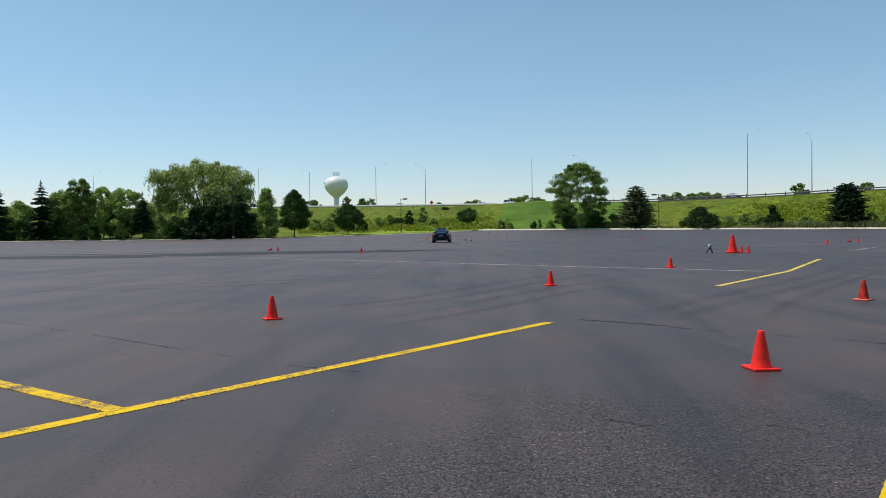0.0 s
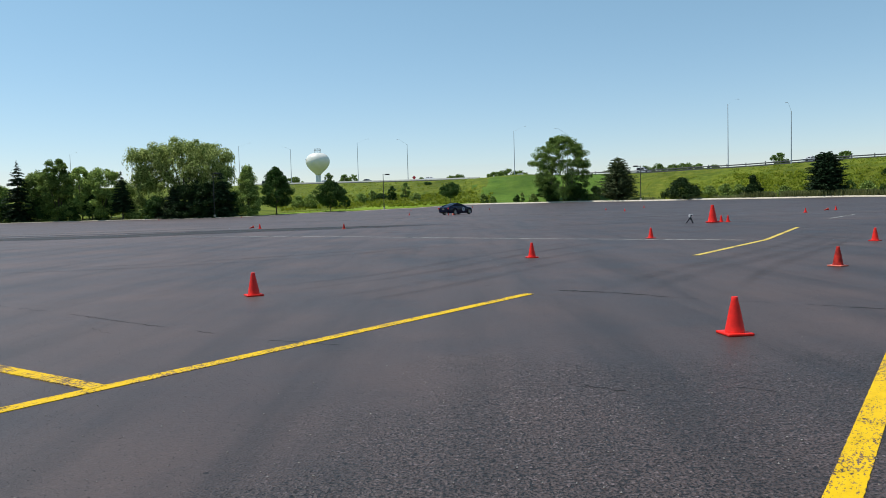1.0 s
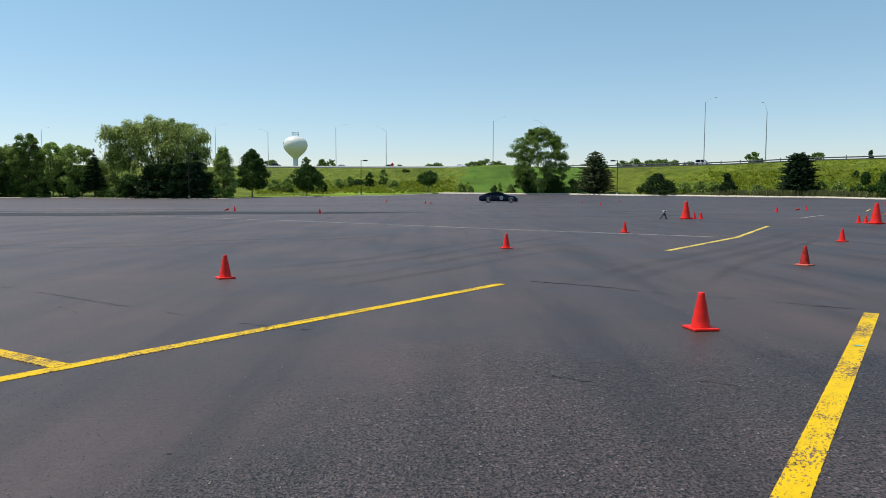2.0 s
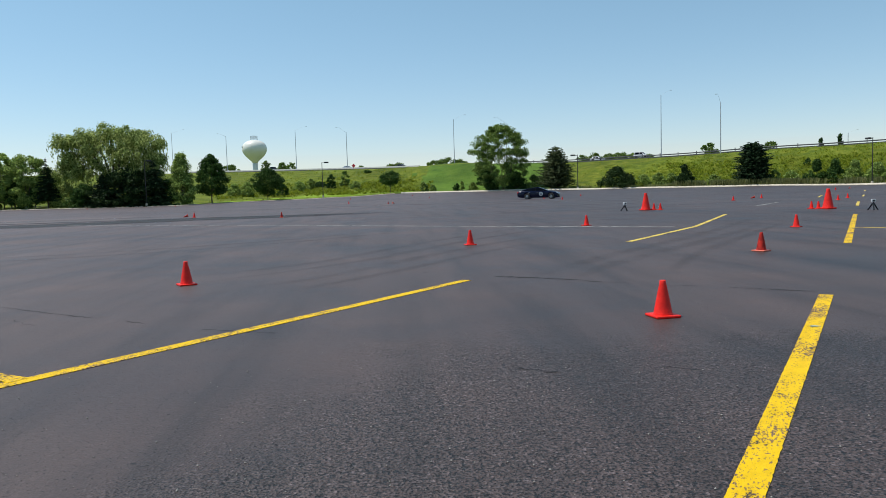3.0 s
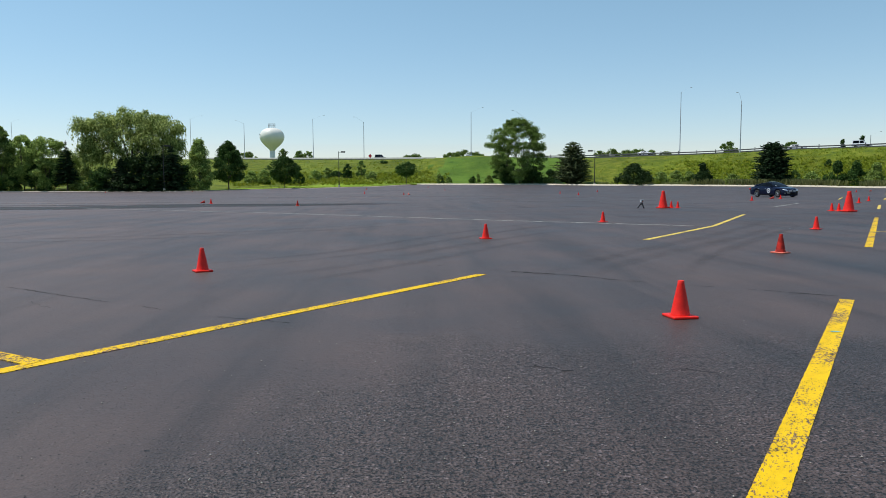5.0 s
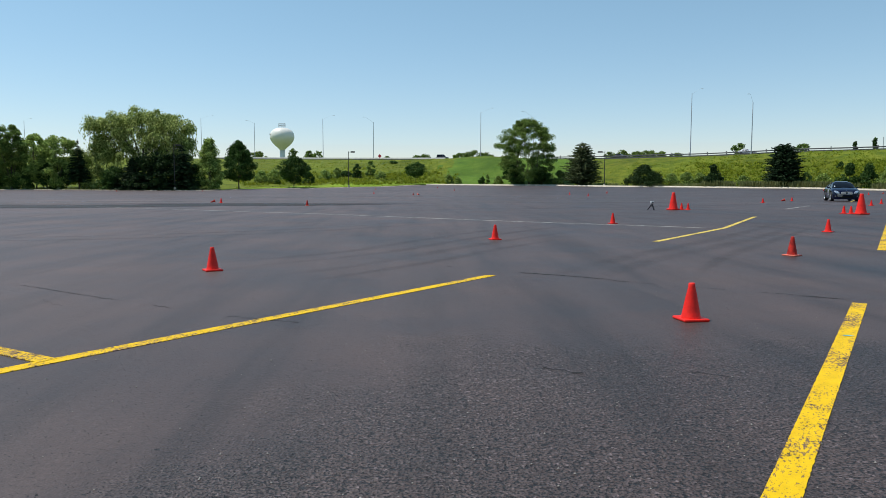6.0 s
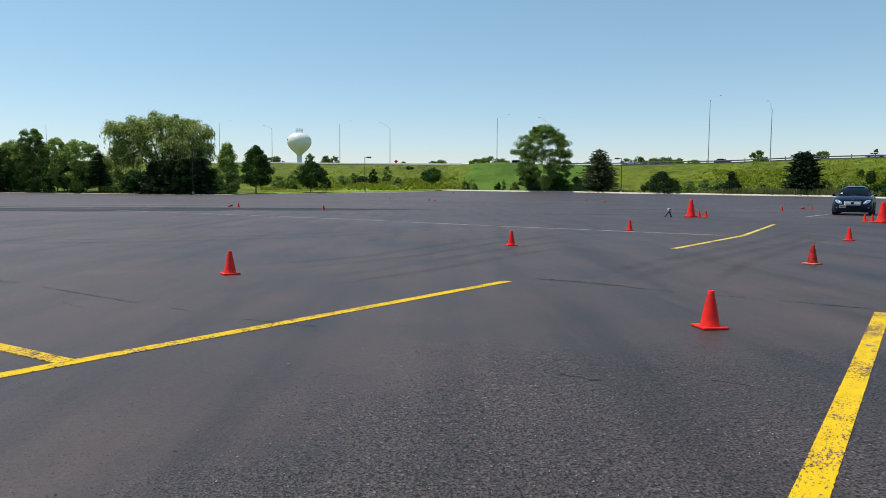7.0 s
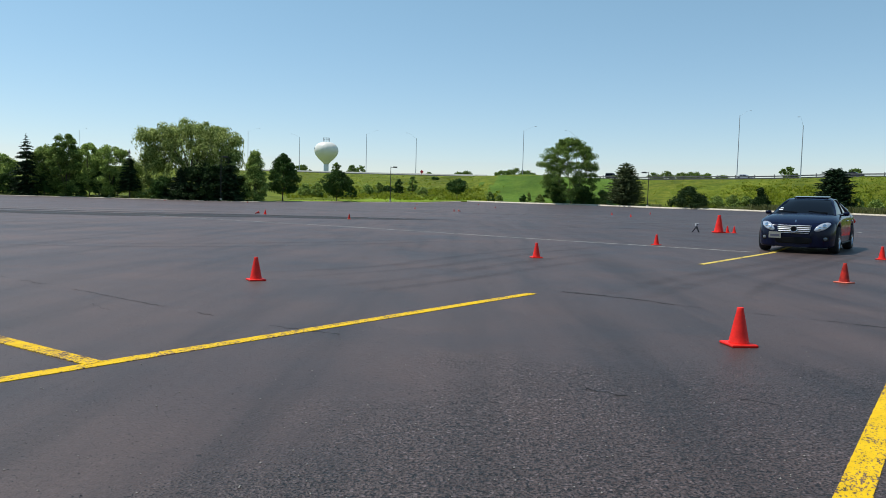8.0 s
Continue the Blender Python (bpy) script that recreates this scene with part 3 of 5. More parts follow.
def broadleaf(x, y, z, h, w, seed, leaf, label, crown_from=0.18, size=0.34, clumps=70, per=60, shape="round", group="", name="tree", cat="tree", trunks=1, dense=4.2):
    rnd = random.Random(seed)
    ob = thing(name, pose(x, y, z, 0, 0, rnd.uniform(0, 360)), label, cat, group)
    low, rad = h * crown_from, w / 2
    ch = h - low
    cs, rs = [], []
    size *= 1.05
    clumps = int(clumps * 1.35)
    per = max(14, int(0.92 * dense * math.pi * w * ch / (clumps * size * size * 0.62)))
    lumps = [(rnd.uniform(0, math.tau), rnd.uniform(0.2, 1), rnd.uniform(0.75, 1.15)) for _ in range(7)]
    for i in range(clumps):
        u = rnd.random()
        if shape == "cone":
            env = rad * (0.35 + 0.75 * math.sin(math.pi * min(1, 0.22 + 0.1 + u * 0.72))) * (1.05 - u * 0.75)
        elif shape == "oak":
            env = rad * min(1.0, 0.7 + u) * math.sqrt(max(0.04, 1 - u ** 3))
        elif shape == "egg":
            env = 1.12 * rad * min(1.0, 0.55 + 2.2 * u) * (1 - u) ** 0.6
        elif shape == "column":
            env = rad * (0.85 - 0.45 * u) * (0.75 + 0.25 * math.sin(u * 9))
        elif shape == "mound":
            env = rad * math.sqrt(max(0.03, 1 - u * u))
        else:
            env = rad * math.sqrt(max(0.04, 1 - (2 * u - 1) ** 2 * 0.92))
        a = rnd.uniform(0, math.tau)
        grow = 1.0
        for la, lu, lk in lumps:
            if abs((a - la + math.pi) % math.tau - math.pi) < 0.6 and abs(u - lu) < 0.3:
                grow = lk
        q = env * grow * rnd.uniform(0.35, 1.0) ** 0.6
        r = max(min(0.15 * w, 1.15) * rnd.uniform(0.5, 1.15), size * 0.8)
        q = max(0.0, min(q, rad * 1.05) - r * 0.55)
        cs.append(Vector((q * math.cos(a), q * math.sin(a), low + r * 0.4 + u * (ch - r * 0.9))))
        rs.append(r)
    v, f = leaf_cloud(rnd, cs, rs, per, size)
    raw("crown" if crown_from > 0.05 else "foliage", v, f, leaf, ob)
    for k in range(trunks):
        off = Vector((rnd.uniform(-0.25, 0.25) * (trunks > 1) * w * 0.3, rnd.uniform(-0.1, 0.1) * w * (trunks > 1), 0))
        tips = rnd.sample(cs, min(9 if trunks == 1 else 6, len(cs)))
        fork = Vector((off.x * 1.5, off.y * 1.5, max(0.25, low * 1.05 + ch * 0.05)))
        part("trunk", limbs(rnd, off - Vector((0, 0, 0.4)), fork, tips, max(0.03, h * 0.016 / (trunks ** 0.4))), BARK, ob)
    return ob


def willow(x, y, z, h, w, seed, label):
    rnd = random.Random(seed)
    ob = thing("willow_tree", pose(x, y, z), label, "tree")
    verts, faces, tips = [], [], []
    heads = [(-0.30, 0.93, 0.24), (-0.06, 1.0, 0.28), (0.20, 0.97, 0.26), (0.38, 0.86, 0.20), (-0.42, 0.84, 0.15), (0.06, 0.90, 0.34), (-0.18, 0.80, 0.34), (0.30, 0.74, 0.3), (-0.36, 0.66, 0.22), (0.43, 0.62, 0.16), (-0.40, 0.50, 0.14), (0.40, 0.46, 0.16), (-0.20, 0.55, 0.26), (0.15, 0.58, 0.3)]
    cs, rs = [], []
    for _ in range(380):
        hx, hz, hr = rnd.choice(heads)
        d = rand_dir(rnd)
        d.z = abs(d.z) * 1.2 - 0.25
        c = Vector((hx * w, rnd.uniform(-0.16, 0.16) * w, hz * h - hr * w * 0.5)) + Vector((d.x * hr * w, d.y * hr * w, d.z * hr * w * 0.5)) * rnd.uniform(0.7, 1.0)
        c.x = max(-w * 0.48, min(w * 0.48, c.x))
        c.z = max(2.0, c.z)
        cs.append(c)
        rs.append(rnd.uniform(0.7, 1.7))
        if rnd.random() < 0.06:
            tips.append(c.copy())
    verts, faces = leaf_cloud(rnd, cs, rs, 125, 0.40, 1.5, 0.6)
    for c, rad in zip(cs, rs):
        for _k in range(4):
            d = rand_dir(rnd)
            top = c + Vector((d.x, d.y, -abs(d.z) * 0.4)) * rad
            sway = Vector((d.x, d.y, 0)) * rnd.uniform(0.0, 0.25)
            for s in range(rnd.randint(3, 9)):
                p = top + sway * s * 0.35 - Vector((0, 0, 0.4 * s))
                if p.z < 0.6:
                    break
                along = (Vector((0, 0, -1)) + rand_dir(rnd) * 0.6).normalized()
                leaf_quad(verts, faces, p + rand_dir(rnd) * 0.15, along, along.cross(rand_dir(rnd)).normalized(), rnd.uniform(0.45, 0.85), rnd.uniform(0.16, 0.34))
    raw("crown", verts, faces, LEAF_PALE, ob)
    part("trunk", limbs(rnd, Vector((0, 0, -0.5)), Vector((0.3, 0, h * 0.22)), tips[:14], h * 0.028), BARK, ob)
    return ob


def conifer(x, y, z, h, w, seed, leaf, label, droop=0.25, layers=36, name="spruce_tree", dense=1.6, low=0.03, group="", power=0.85):
    rnd = random.Random(seed)
    ob = thing(name, pose(x, y, z, 0, 0, rnd.uniform(0, 360)), label, "tree", group)
    verts, faces = [], []
    wood = tube(bmesh.new(), [Vector((0, 0, -0.4)), Vector((0, 0, h * 0.5)), Vector((0, 0, h * 0.97))], [h * 0.016, h * 0.010, 0.015], 7)
    for i in range(layers):
        u = min(0.99, max(0.0, (i + rnd.uniform(-1.4, 1.4)) / layers))
        zz = h * (low + (0.97 - low) * u)
        zz += rnd.uniform(-0.2, 0.2)
        reach = w / 2 * (1 - u) ** power * rnd.uniform(0.8, 1.1) + 0.12
        n = max(5, int((11 - 5 * u) * dense))
        a0 = rnd.uniform(0, math.tau)
        for k in range(n):
            a = a0 + k * math.tau / n + rnd.uniform(-0.25, 0.25)
            zz += rnd.uniform(-0.12, 0.12)
            ln = reach * rnd.uniform(0.5, 1.2)
            dr = droop * rnd.uniform(0.4, 1.6)
            out = Vector((math.cos(a), math.sin(a), 0))
            side = Vector((-out.y, out.x, 0))
            steps = max(3, int(ln / 0.22))
            for s in range(steps):
                q = (s + 1) / steps
                p = out * ln * q + Vector((0, 0, zz - dr * ln * q * (1.3 - 0.6 * q)))
                for sg in (-1, 1):
                    al = (out * 0.7 + side * sg * rnd.uniform(0.5, 1.1) + Vector((0, 0, rnd.uniform(-0.8, 0.45)))).normalized()
                    sz = (0.2 + 0.55 * (1 - q * 0.6)) * rnd.uniform(0.6, 1.0) * min(1.0, 0.25 + reach * 0.4)
                    leaf_quad(verts, faces, p + al * sz * 0.4, al, al.cross(rand_dir(rnd)).normalized(), sz * 1.25, sz * 0.62)
            if k % 3 == 0 and ln > 0.6:
                tube(wood, [Vector((0, 0, zz)), out * ln * 0.8 + Vector((0, 0, zz - dr * ln * 0.7))], [0.035, 0.012], 4, False)
    for s in range(12):
        p = Vector((0, 0, h * (0.94 + 0.005 * s)))
        leaf_quad(verts, faces, p, (Vector((0, 0, 1)) + rand_dir(rnd) * 0.5).normalized(), rand_dir(rnd), 0.45, 0.14)
    raw("crown", verts, faces, leaf, ob)
    part("trunk", wood, BARK, ob)
    return ob


def spot(az, beyond=3.0):
    """A place past the lot's edge, and its distance."""
    r = blend(az, EDGE_R) + beyond
    x, y = polar(az, r)
    return x, y, land_z(az, r) - 0.02, r


def size_at(az, beyond, top_el, width_deg):
    x, y, z, r = spot(az, beyond)
    return x, y, z, 1.03 + r * math.tan(radians(top_el)) - z, r * radians(width_deg)


def place(kind, az, beyond, top_el, width_deg, *args, **kw):
    x, y, z, h, w = size_at(az, beyond, top_el, width_deg)
    return kind(x, y, z, h, w, *args, **kw)


SPRUCE_L = "dark green spruce tree beside the car park"
place(conifer, -33.8, 6, 3.55, 2.3, 101, NEEDLE, SPRUCE_L)
place(conifer, -31.28, 5, 3.98, 2.7, 102, NEEDLE, SPRUCE_L)
place(broadleaf, -30.0, 8, 3.3, 3.0, 103, LEAF, "light green leafy tree among spruces", crown_from=0.04, shape="oak", clumps=60, per=55)
for az, top, wd, seed in [(-32.7, 2.5, 2.6, 97), (-29.6, 2.9, 2.4, 98), (-27.0, 2.9, 2.6, 99), (-24.7, 2.6, 2.6, 100)]:
    place(broadleaf, az, 15, top, wd, seed, LEAF, "mid-green leafy tree deeper in the tree row", crown_from=0.10, shape="oak", clumps=60, group="tree row")
place(broadleaf, -28.9, 5, 4.1, 2.7, 104, LEAF_MID, "tall dark leafy tree at the car park's edge", crown_from=0.04, shape="round", clumps=80, per=65)
place(broadleaf, -27.4, 7, 3.5, 3.4, 105, LEAF, "mid-green leafy tree at the car park's edge", crown_from=0.06, shape="oak", clumps=60, per=55)
place(broadleaf, -26.0, 6, 3.6, 3.3, 106, LEAF, "mid-green leafy tree at the car park's edge", crown_from=0.06, shape="oak", clumps=65, per=55)
place(conifer, -24.8, 5, 3.25, 1.7, 107, NEEDLE, "slender dark spruce with a bare lower trunk", low=0.2)
place(broadleaf, -23.6, 8, 1.5, 2.4, 108, LEAF_PALE, "pale green shrub under trees", crown_from=0.02, shape="mound", clumps=30, per=60, name="shrub", cat="shrub")
for az, top, wd, seed in [(-32.4, 1.3, 1.8, 91), (-30.2, 1.5, 2.0, 92), (-28.2, 1.4, 1.8, 93), (-26.8, 1.6, 1.6, 94), (-25.6, 1.3, 1.4, 95), (-17.0, 1.6, 1.6, 96)]:
    place(broadleaf, az, 6, top, wd, seed, LEAF_DARK, "dark undergrowth shrub between trees", crown_from=0.02, shape="mound", clumps=30, name="shrub", cat="shrub", group="undergrowth")
x, y, z, h, w = size_at(-20.6, 12, 5.62, 6.7)
willow(x, y, z, h, w, 110, "huge spreading willow with pale drooping foliage")
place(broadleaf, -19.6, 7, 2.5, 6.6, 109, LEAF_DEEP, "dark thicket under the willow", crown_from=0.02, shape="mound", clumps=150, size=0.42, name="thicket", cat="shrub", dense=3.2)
place(conifer, -21.3, 4, 2.1, 3.2, 111, NEEDLE, "dark spruce in front of the willow", droop=0.3)
place(conifer, -19.6, 4, 2.7, 3.6, 112, NEEDLE, "dark spruce in front of the willow", droop=0.3)
place(conifer, -17.9, 4, 3.2, 3.0, 113, NEEDLE, "dark spruce in front of the willow", droop=0.3)
place(broadleaf, -22.6, 4, 1.4, 2.6, 114, LEAF_DARK, "dark bush under the willow", crown_from=0.02, shape="mound", clumps=40, per=60, name="shrub", cat="shrub")
place(broadleaf, -15.95, 5, 3.6, 2.7, 120, LEAF, "bright green leafy young tree", crown_from=0.02, shape="egg", clumps=110, dense=4.6)
place(broadleaf, -13.88, 4, 3.42, 3.3, 121, LEAF_DARK, "dark green pyramidal tree with a short trunk", crown_from=0.17, shape="egg", clumps=130, dense=5.0, group="verge trees")
place(broadleaf, -9.77, 5, 2.25, 2.5, 122, LEAF_DARK, "small round dark green tree on the verge", crown_from=0.16, shape="round", clumps=80, dense=4.6, size=0.3, group="verge trees")
place(broadleaf, -0.32, 4, 1.86, 2.0, 123, LEAF_DARK, "small round dark green tree on the verge", crown_from=0.36, clumps=60, per=55, size=0.3, group="verge trees")
for az, beyond, top, wd, seed in [(-12.2, 30, 1.2, 1.5, 130), (-11.3, 26, 1.28, 1.4, 131), (-8.64, 20, 1.08, 1.0, 132), (-7.4, 34, 1.25, 1.2, 133), (-6.5, 36, 1.4, 1.1, 134), (-4.92, 34, 1.72, 1.1, 135), (-3.85, 36, 2.0, 0.9, 136), (-3.05, 28, 1.13, 1.3, 137), (-5.8, 38, 1.2, 1.2, 138), (2.3, 5, 0.92, 0.9, 139), (3.0, 8, 0.7, 0.7, 140), (4.9, 8, 0.75, 0.7, 141), (5.33, 5, 0.92, 0.5, 142), (6.2, 6, 0.8, 1.0, 143), (-9.0, 40, 1.5, 1.2, 144), (-10.4, 42, 1.35, 1.4, 145)]:
    place(broadleaf, az, beyond, top, wd, seed, LEAF if seed % 3 else LEAF_DARK, "small green bush on the grassy slope", crown_from=0.02, shape="mound", clumps=26, per=50, size=0.3, name="bush", cat="bush", group="slope bushes")
place(broadleaf, -2.08, 62, 1.98, 0.85, 150, LEAF_DARK, "small dark round tree high on the slope", crown_from=0.05, clumps=30, per=50, size=0.3)
place(broadleaf, 8.45, 6, 5.22, 5.4, 160, LEAF_MID, "tall open-crowned cottonwood with several trunks", crown_from=0.04, shape="oak", clumps=230, size=0.26, trunks=5, dense=3.9)
place(broadleaf, 7.3, 4, 1.6, 1.9, 161, LEAF_DARK, "dark undergrowth bush below the tall tree", crown_from=0.02, shape="mound", clumps=40, per=55, name="bush", cat="bush")
place(broadleaf, 9.6, 4, 1.5, 2.1, 162, LEAF_DARK, "dark undergrowth bush below the tall tree", crown_from=0.02, shape="mound", clumps=40, per=55, name="bush", cat="bush")
place(conifer, 12.68, 5, 3.4, 3.1, 163, PINE, "grey-green pine tree with loose branches", droop=-0.45, layers=44, name="pine_tree", dense=2.2, power=0.62)
place(broadleaf, 11.0, 6, 1.3, 1.4, 164, LEAF, "green bush beside the pine", crown_from=0.02, shape="mound", clumps=26, per=50, name="bush", cat="bush")
place(broadleaf, 17.33, 4, 1.62, 3.2, 165, LEAF_DEEP, "wide dark green rounded bush by the kerb", crown_from=0.01, shape="mound", clumps=75, per=60, name="bush", cat="bush", group="kerb bushes")
for az, top, wd, seed in [(19.3, 0.95, 1.5, 166), (20.4, 1.05, 1.5, 167), (21.3, 1.0, 1.4, 168)]:
    place(broadleaf, az, 7, top, wd, seed, LEAF, "low yellow-green bush by the kerb", crown_from=0.01, shape="mound", clumps=28, per=55, size=0.3, name="bush", cat="bush", group="kerb bushes")
place(broadleaf, 22.23, 4, 1.6, 1.9, 169, LEAF_DEEP, "dark green rounded bush by the kerb", crown_from=0.01, shape="cone", clumps=45, per=60, size=0.3, name="bush", cat="bush", group="kerb bushes")
place(conifer, 26.94, 5, 2.95, 2.7, 170, NEEDLE, "broad dark pine reaching down to the ground", droop=-0.35, layers=46, name="pine_tree", dense=2.6, power=0.36)
for az, beyond, top, wd, seed, leaf in [(28.35, 6, 0.98, 1.1, 172, LEAF), (29.5, 6, 0.88, 1.5, 173, LEAF), (31.06, 5, 1.62, 2.0, 174, LEAF_DARK), (32.2, 5, 1.56, 1.9, 175, LEAF_DARK), (33.4, 6, 1.4, 1.9, 176, LEAF), (34.7, 6, 1.3, 2.2, 177, LEAF), (36.0, 6, 1.5, 2.0, 178, LEAF_DARK), (30.49, 20, 1.72, 0.6, 179, LEAF_DARK), (35.5, 22, 1.9, 0.7, 180, LEAF_DARK), (24.3, 8, 0.8, 1.3, 181, LEAF)]:
    place(broadleaf, az, beyond, top, wd, seed, leaf, "green wild bush at the foot of the embankment", crown_from=0.01, shape="cone" if wd > 1.8 else "mound", clumps=36, per=55, size=0.3, name="bush", cat="bush", group="embankment bushes")


# trees beyond the highway, their tops above its edge
def far_tree(az, past, top_el, width_deg, seed, leaf, label="hazy green tree beyond the highway", **kw):
    r = highway_r(az) + past
    x, y = polar(az, r)
    z = land_z(az, r)
    h = 1.03 + r * math.tan(radians(top_el)) - z
    return broadleaf(x, y, z, h, r * radians(width_deg), seed, leaf, label, size=0.5, group="trees beyond the highway", **kw)


for az, top, wd, seed in [(24.0, 3.1, 1.4, 200), (28.1, 3.02, 1.1, 201), (4.1, 2.78, 1.9, 202), (3.2, 2.6, 1.4, 203), (5.2, 2.62, 1.2, 204), (14.7, 2.6, 1.2, 205), (15.65, 2.74, 1.4, 206), (16.7, 2.66, 1.4, 207), (17.6, 2.72, 1.5, 208), (18.5, 2.6, 1.1, 209), (-12.4, 2.62, 1.4, 210), (-9.81, 2.86, 0.85, 211), (-8.6, 2.72, 1.0, 212), (-7.9, 2.7, 0.9, 213), (0.3, 2.48, 1.4, 214), (-0.3, 2.4, 0.9, 215), (-2.6, 2.34, 0.7, 216), (19.6, 2.5, 1.1, 217)]:
    far_tree(az, 45, top, wd, seed, LEAF_MID, crown_from=0.1, clumps=34, per=50)
for az, top, seed in [(31.29, 3.1, 220), (32.46, 3.26, 221)]:
    far_tree(az, 14, top, 0.6, seed, LEAF_DARK, "wind-bent sapling beside the highway", crown_from=0.2, shape="column", clumps=14, per=30)


# ---- weeds and reeds ----
def tufts(name, count, az_from, az_to, q_from, q_to, height, spread, material, seed, label, near_kerb=None, lean=1.0):
    rnd = random.Random(seed)
    verts, faces = [], []
    for _ in range(count):
        az = rnd.uniform(az_from, az_to)
        e, h = blend(az, EDGE_R), highway_r(az) - 7
        r = e + rnd.uniform(*near_kerb) if near_kerb else e + (h - e) * rnd.uniform(q_from, q_to)
        if noise.noise(Vector((az * 0.9, r * 0.09, seed))) < rnd.uniform(-0.45, 0.25):
            continue
        if (1.5 < az < 13.5 and rnd.random() < 0.85) or (13.5 <= az < 21 and rnd.random() < 0.8):
            continue
        x, y = polar(az, r)
        z = land_z(az, r)
        hh = height * rnd.uniform(0.45, 1.25)
        for _k in range(3):
            a = rnd.uniform(0, math.tau)
            dx, dy = math.cos(a) * spread * hh, math.sin(a) * spread * hh
            lx, ly = -math.sin(a) * hh * rnd.uniform(0.3, 1.1) * lean, math.cos(a) * hh * rnd.uniform(0.3, 1.1) * lean
            ox, oy = x + rnd.uniform(-0.3, 0.3), y + rnd.uniform(-0.3, 0.3)
            k = len(verts)
            verts += [(ox - dx * 0.5, oy - dy * 0.5, z - 0.05), (ox + dx * 0.5, oy + dy * 0.5, z - 0.05), (ox + dx * 0.5 + lx, oy + dy * 0.5 + ly, z + hh * 0.85), (ox - dx * 0.35 + lx, oy - dy * 0.35 + ly, z + hh)]
            faces.append((k, k + 1, k + 2, k + 3))
    return tagged(new(name, mesh_from(name, verts, faces, material)), label, "weeds", kind="stuff")


tufts("weeds", 11000, -14, 37, 0.04, 0.98, 0.20, 0.9, BLADE, 31, "tall bright green weeds covering the embankment")
tufts("weeds", 4500, 17, 37, 0.05, 0.7, 0.45, 0.7, BLADE, 32, "tall yellow-green weeds on the embankment")
tufts("reeds", 5200, 21.5, 37, 0, 0, 1.35, 0.09, DRY, 33, "pale dry reeds along the kerb", near_kerb=(0.8, 4.5), lean=0.35)
tufts("reeds", 5000, 13.5, 21.5, 0, 0, 0.8, 0.10, DRY, 35, "pale dry reeds along the kerb", near_kerb=(0.8, 3.5), lean=0.35)
tufts("weeds", 3500, -14, 3, 0.12, 0.45, 0.55, 0.7, BLADE, 36, "tall bright green weeds above the mown verge")


def scrub(count, az_from, az_to, q_from, q_to, low, high, material, seed, label):
    """Leafy weeds and brambles in soft clumps on the slope."""
    rnd = random.Random(seed)
    cs, rs = [], []
    while len(cs) < count:
        az = rnd.uniform(az_from, az_to)
        e, h = blend(az, EDGE_R), highway_r(az) - 9
        q = q_from + (q_to - q_from) * rnd.random() ** 1.6
        r = e + 3 + (h - e - 3) * q
        if noise.noise(Vector((az * 0.8, r * 0.10, seed))) < rnd.uniform(-0.5, 0.2):
            continue
        rad = rnd.uniform(low, high) * (1.25 - 0.6 * q)
        cs.append(Vector((*polar(az, r), land_z(az, r) + rad * 0.25)))
        rs.append(rad)
    v, f = leaf_cloud(rnd, cs, rs, 64, 0.26, 0.8, 1.5)
    return tagged(new("scrub", mesh_from("scrub", v, f, material)), label, "weeds", kind="stuff")


scrub(420, 16.5, 37, 0.0, 0.75, 0.5, 1.35, BLADE, 51, "yellow-green leafy scrub on the embankment")
scrub(120, 18, 37, 0.0, 0.45, 0.5, 1.2, LEAF_MID, 52, "darker green brambles at the foot of the embankment")
scrub(170, -14, 2, 0.15, 0.6, 0.5, 1.1, BLADE, 53, "yellow-green leafy scrub above the mown verge")
scrub(60, -13, 1, 0.2, 0.5, 0.5, 1.1, LEAF_MID, 54, "darker green brambles above the mown verge")
scrub(70, -34, -16, 0.0, 0.05, 0.5, 1.1, LEAF_MID, 55, "green undergrowth below the trees")


# ---- highway on the embankment ----
HX, HY = 0.766, -0.643  # way of the highway
NX, NY = -0.643, -0.766  # towards the car park


def highway_point(x, off=0.0):
    px, py = x, 277.5 - 0.84 * x
    z = highway_z(math.degrees(math.atan2(px, py)))
    return px + NX * off, py + NY * off, z


road_v, road_f = [], []
road_x = [-105 + 5 * i for i in range(56)]
for x in road_x:
    for off in (4.6, 4.5, -14.0):
        px, py, pz = highway_point(x, off)
        road_v.append((px, py, pz + (-0.6 if off == 4.6 else 0.42)))
for i in range(len(road_x) - 1):
    for a in range(2):
        road_f.append((i * 3 + a, i * 3 + a + 1, i * 3 + 4 + a, i * 3 + 3 + a))
tagged(new("road", mesh_from("road", road_v, road_f, ROAD)), "grey highway deck on top of the embankment", "highway", kind="structure")

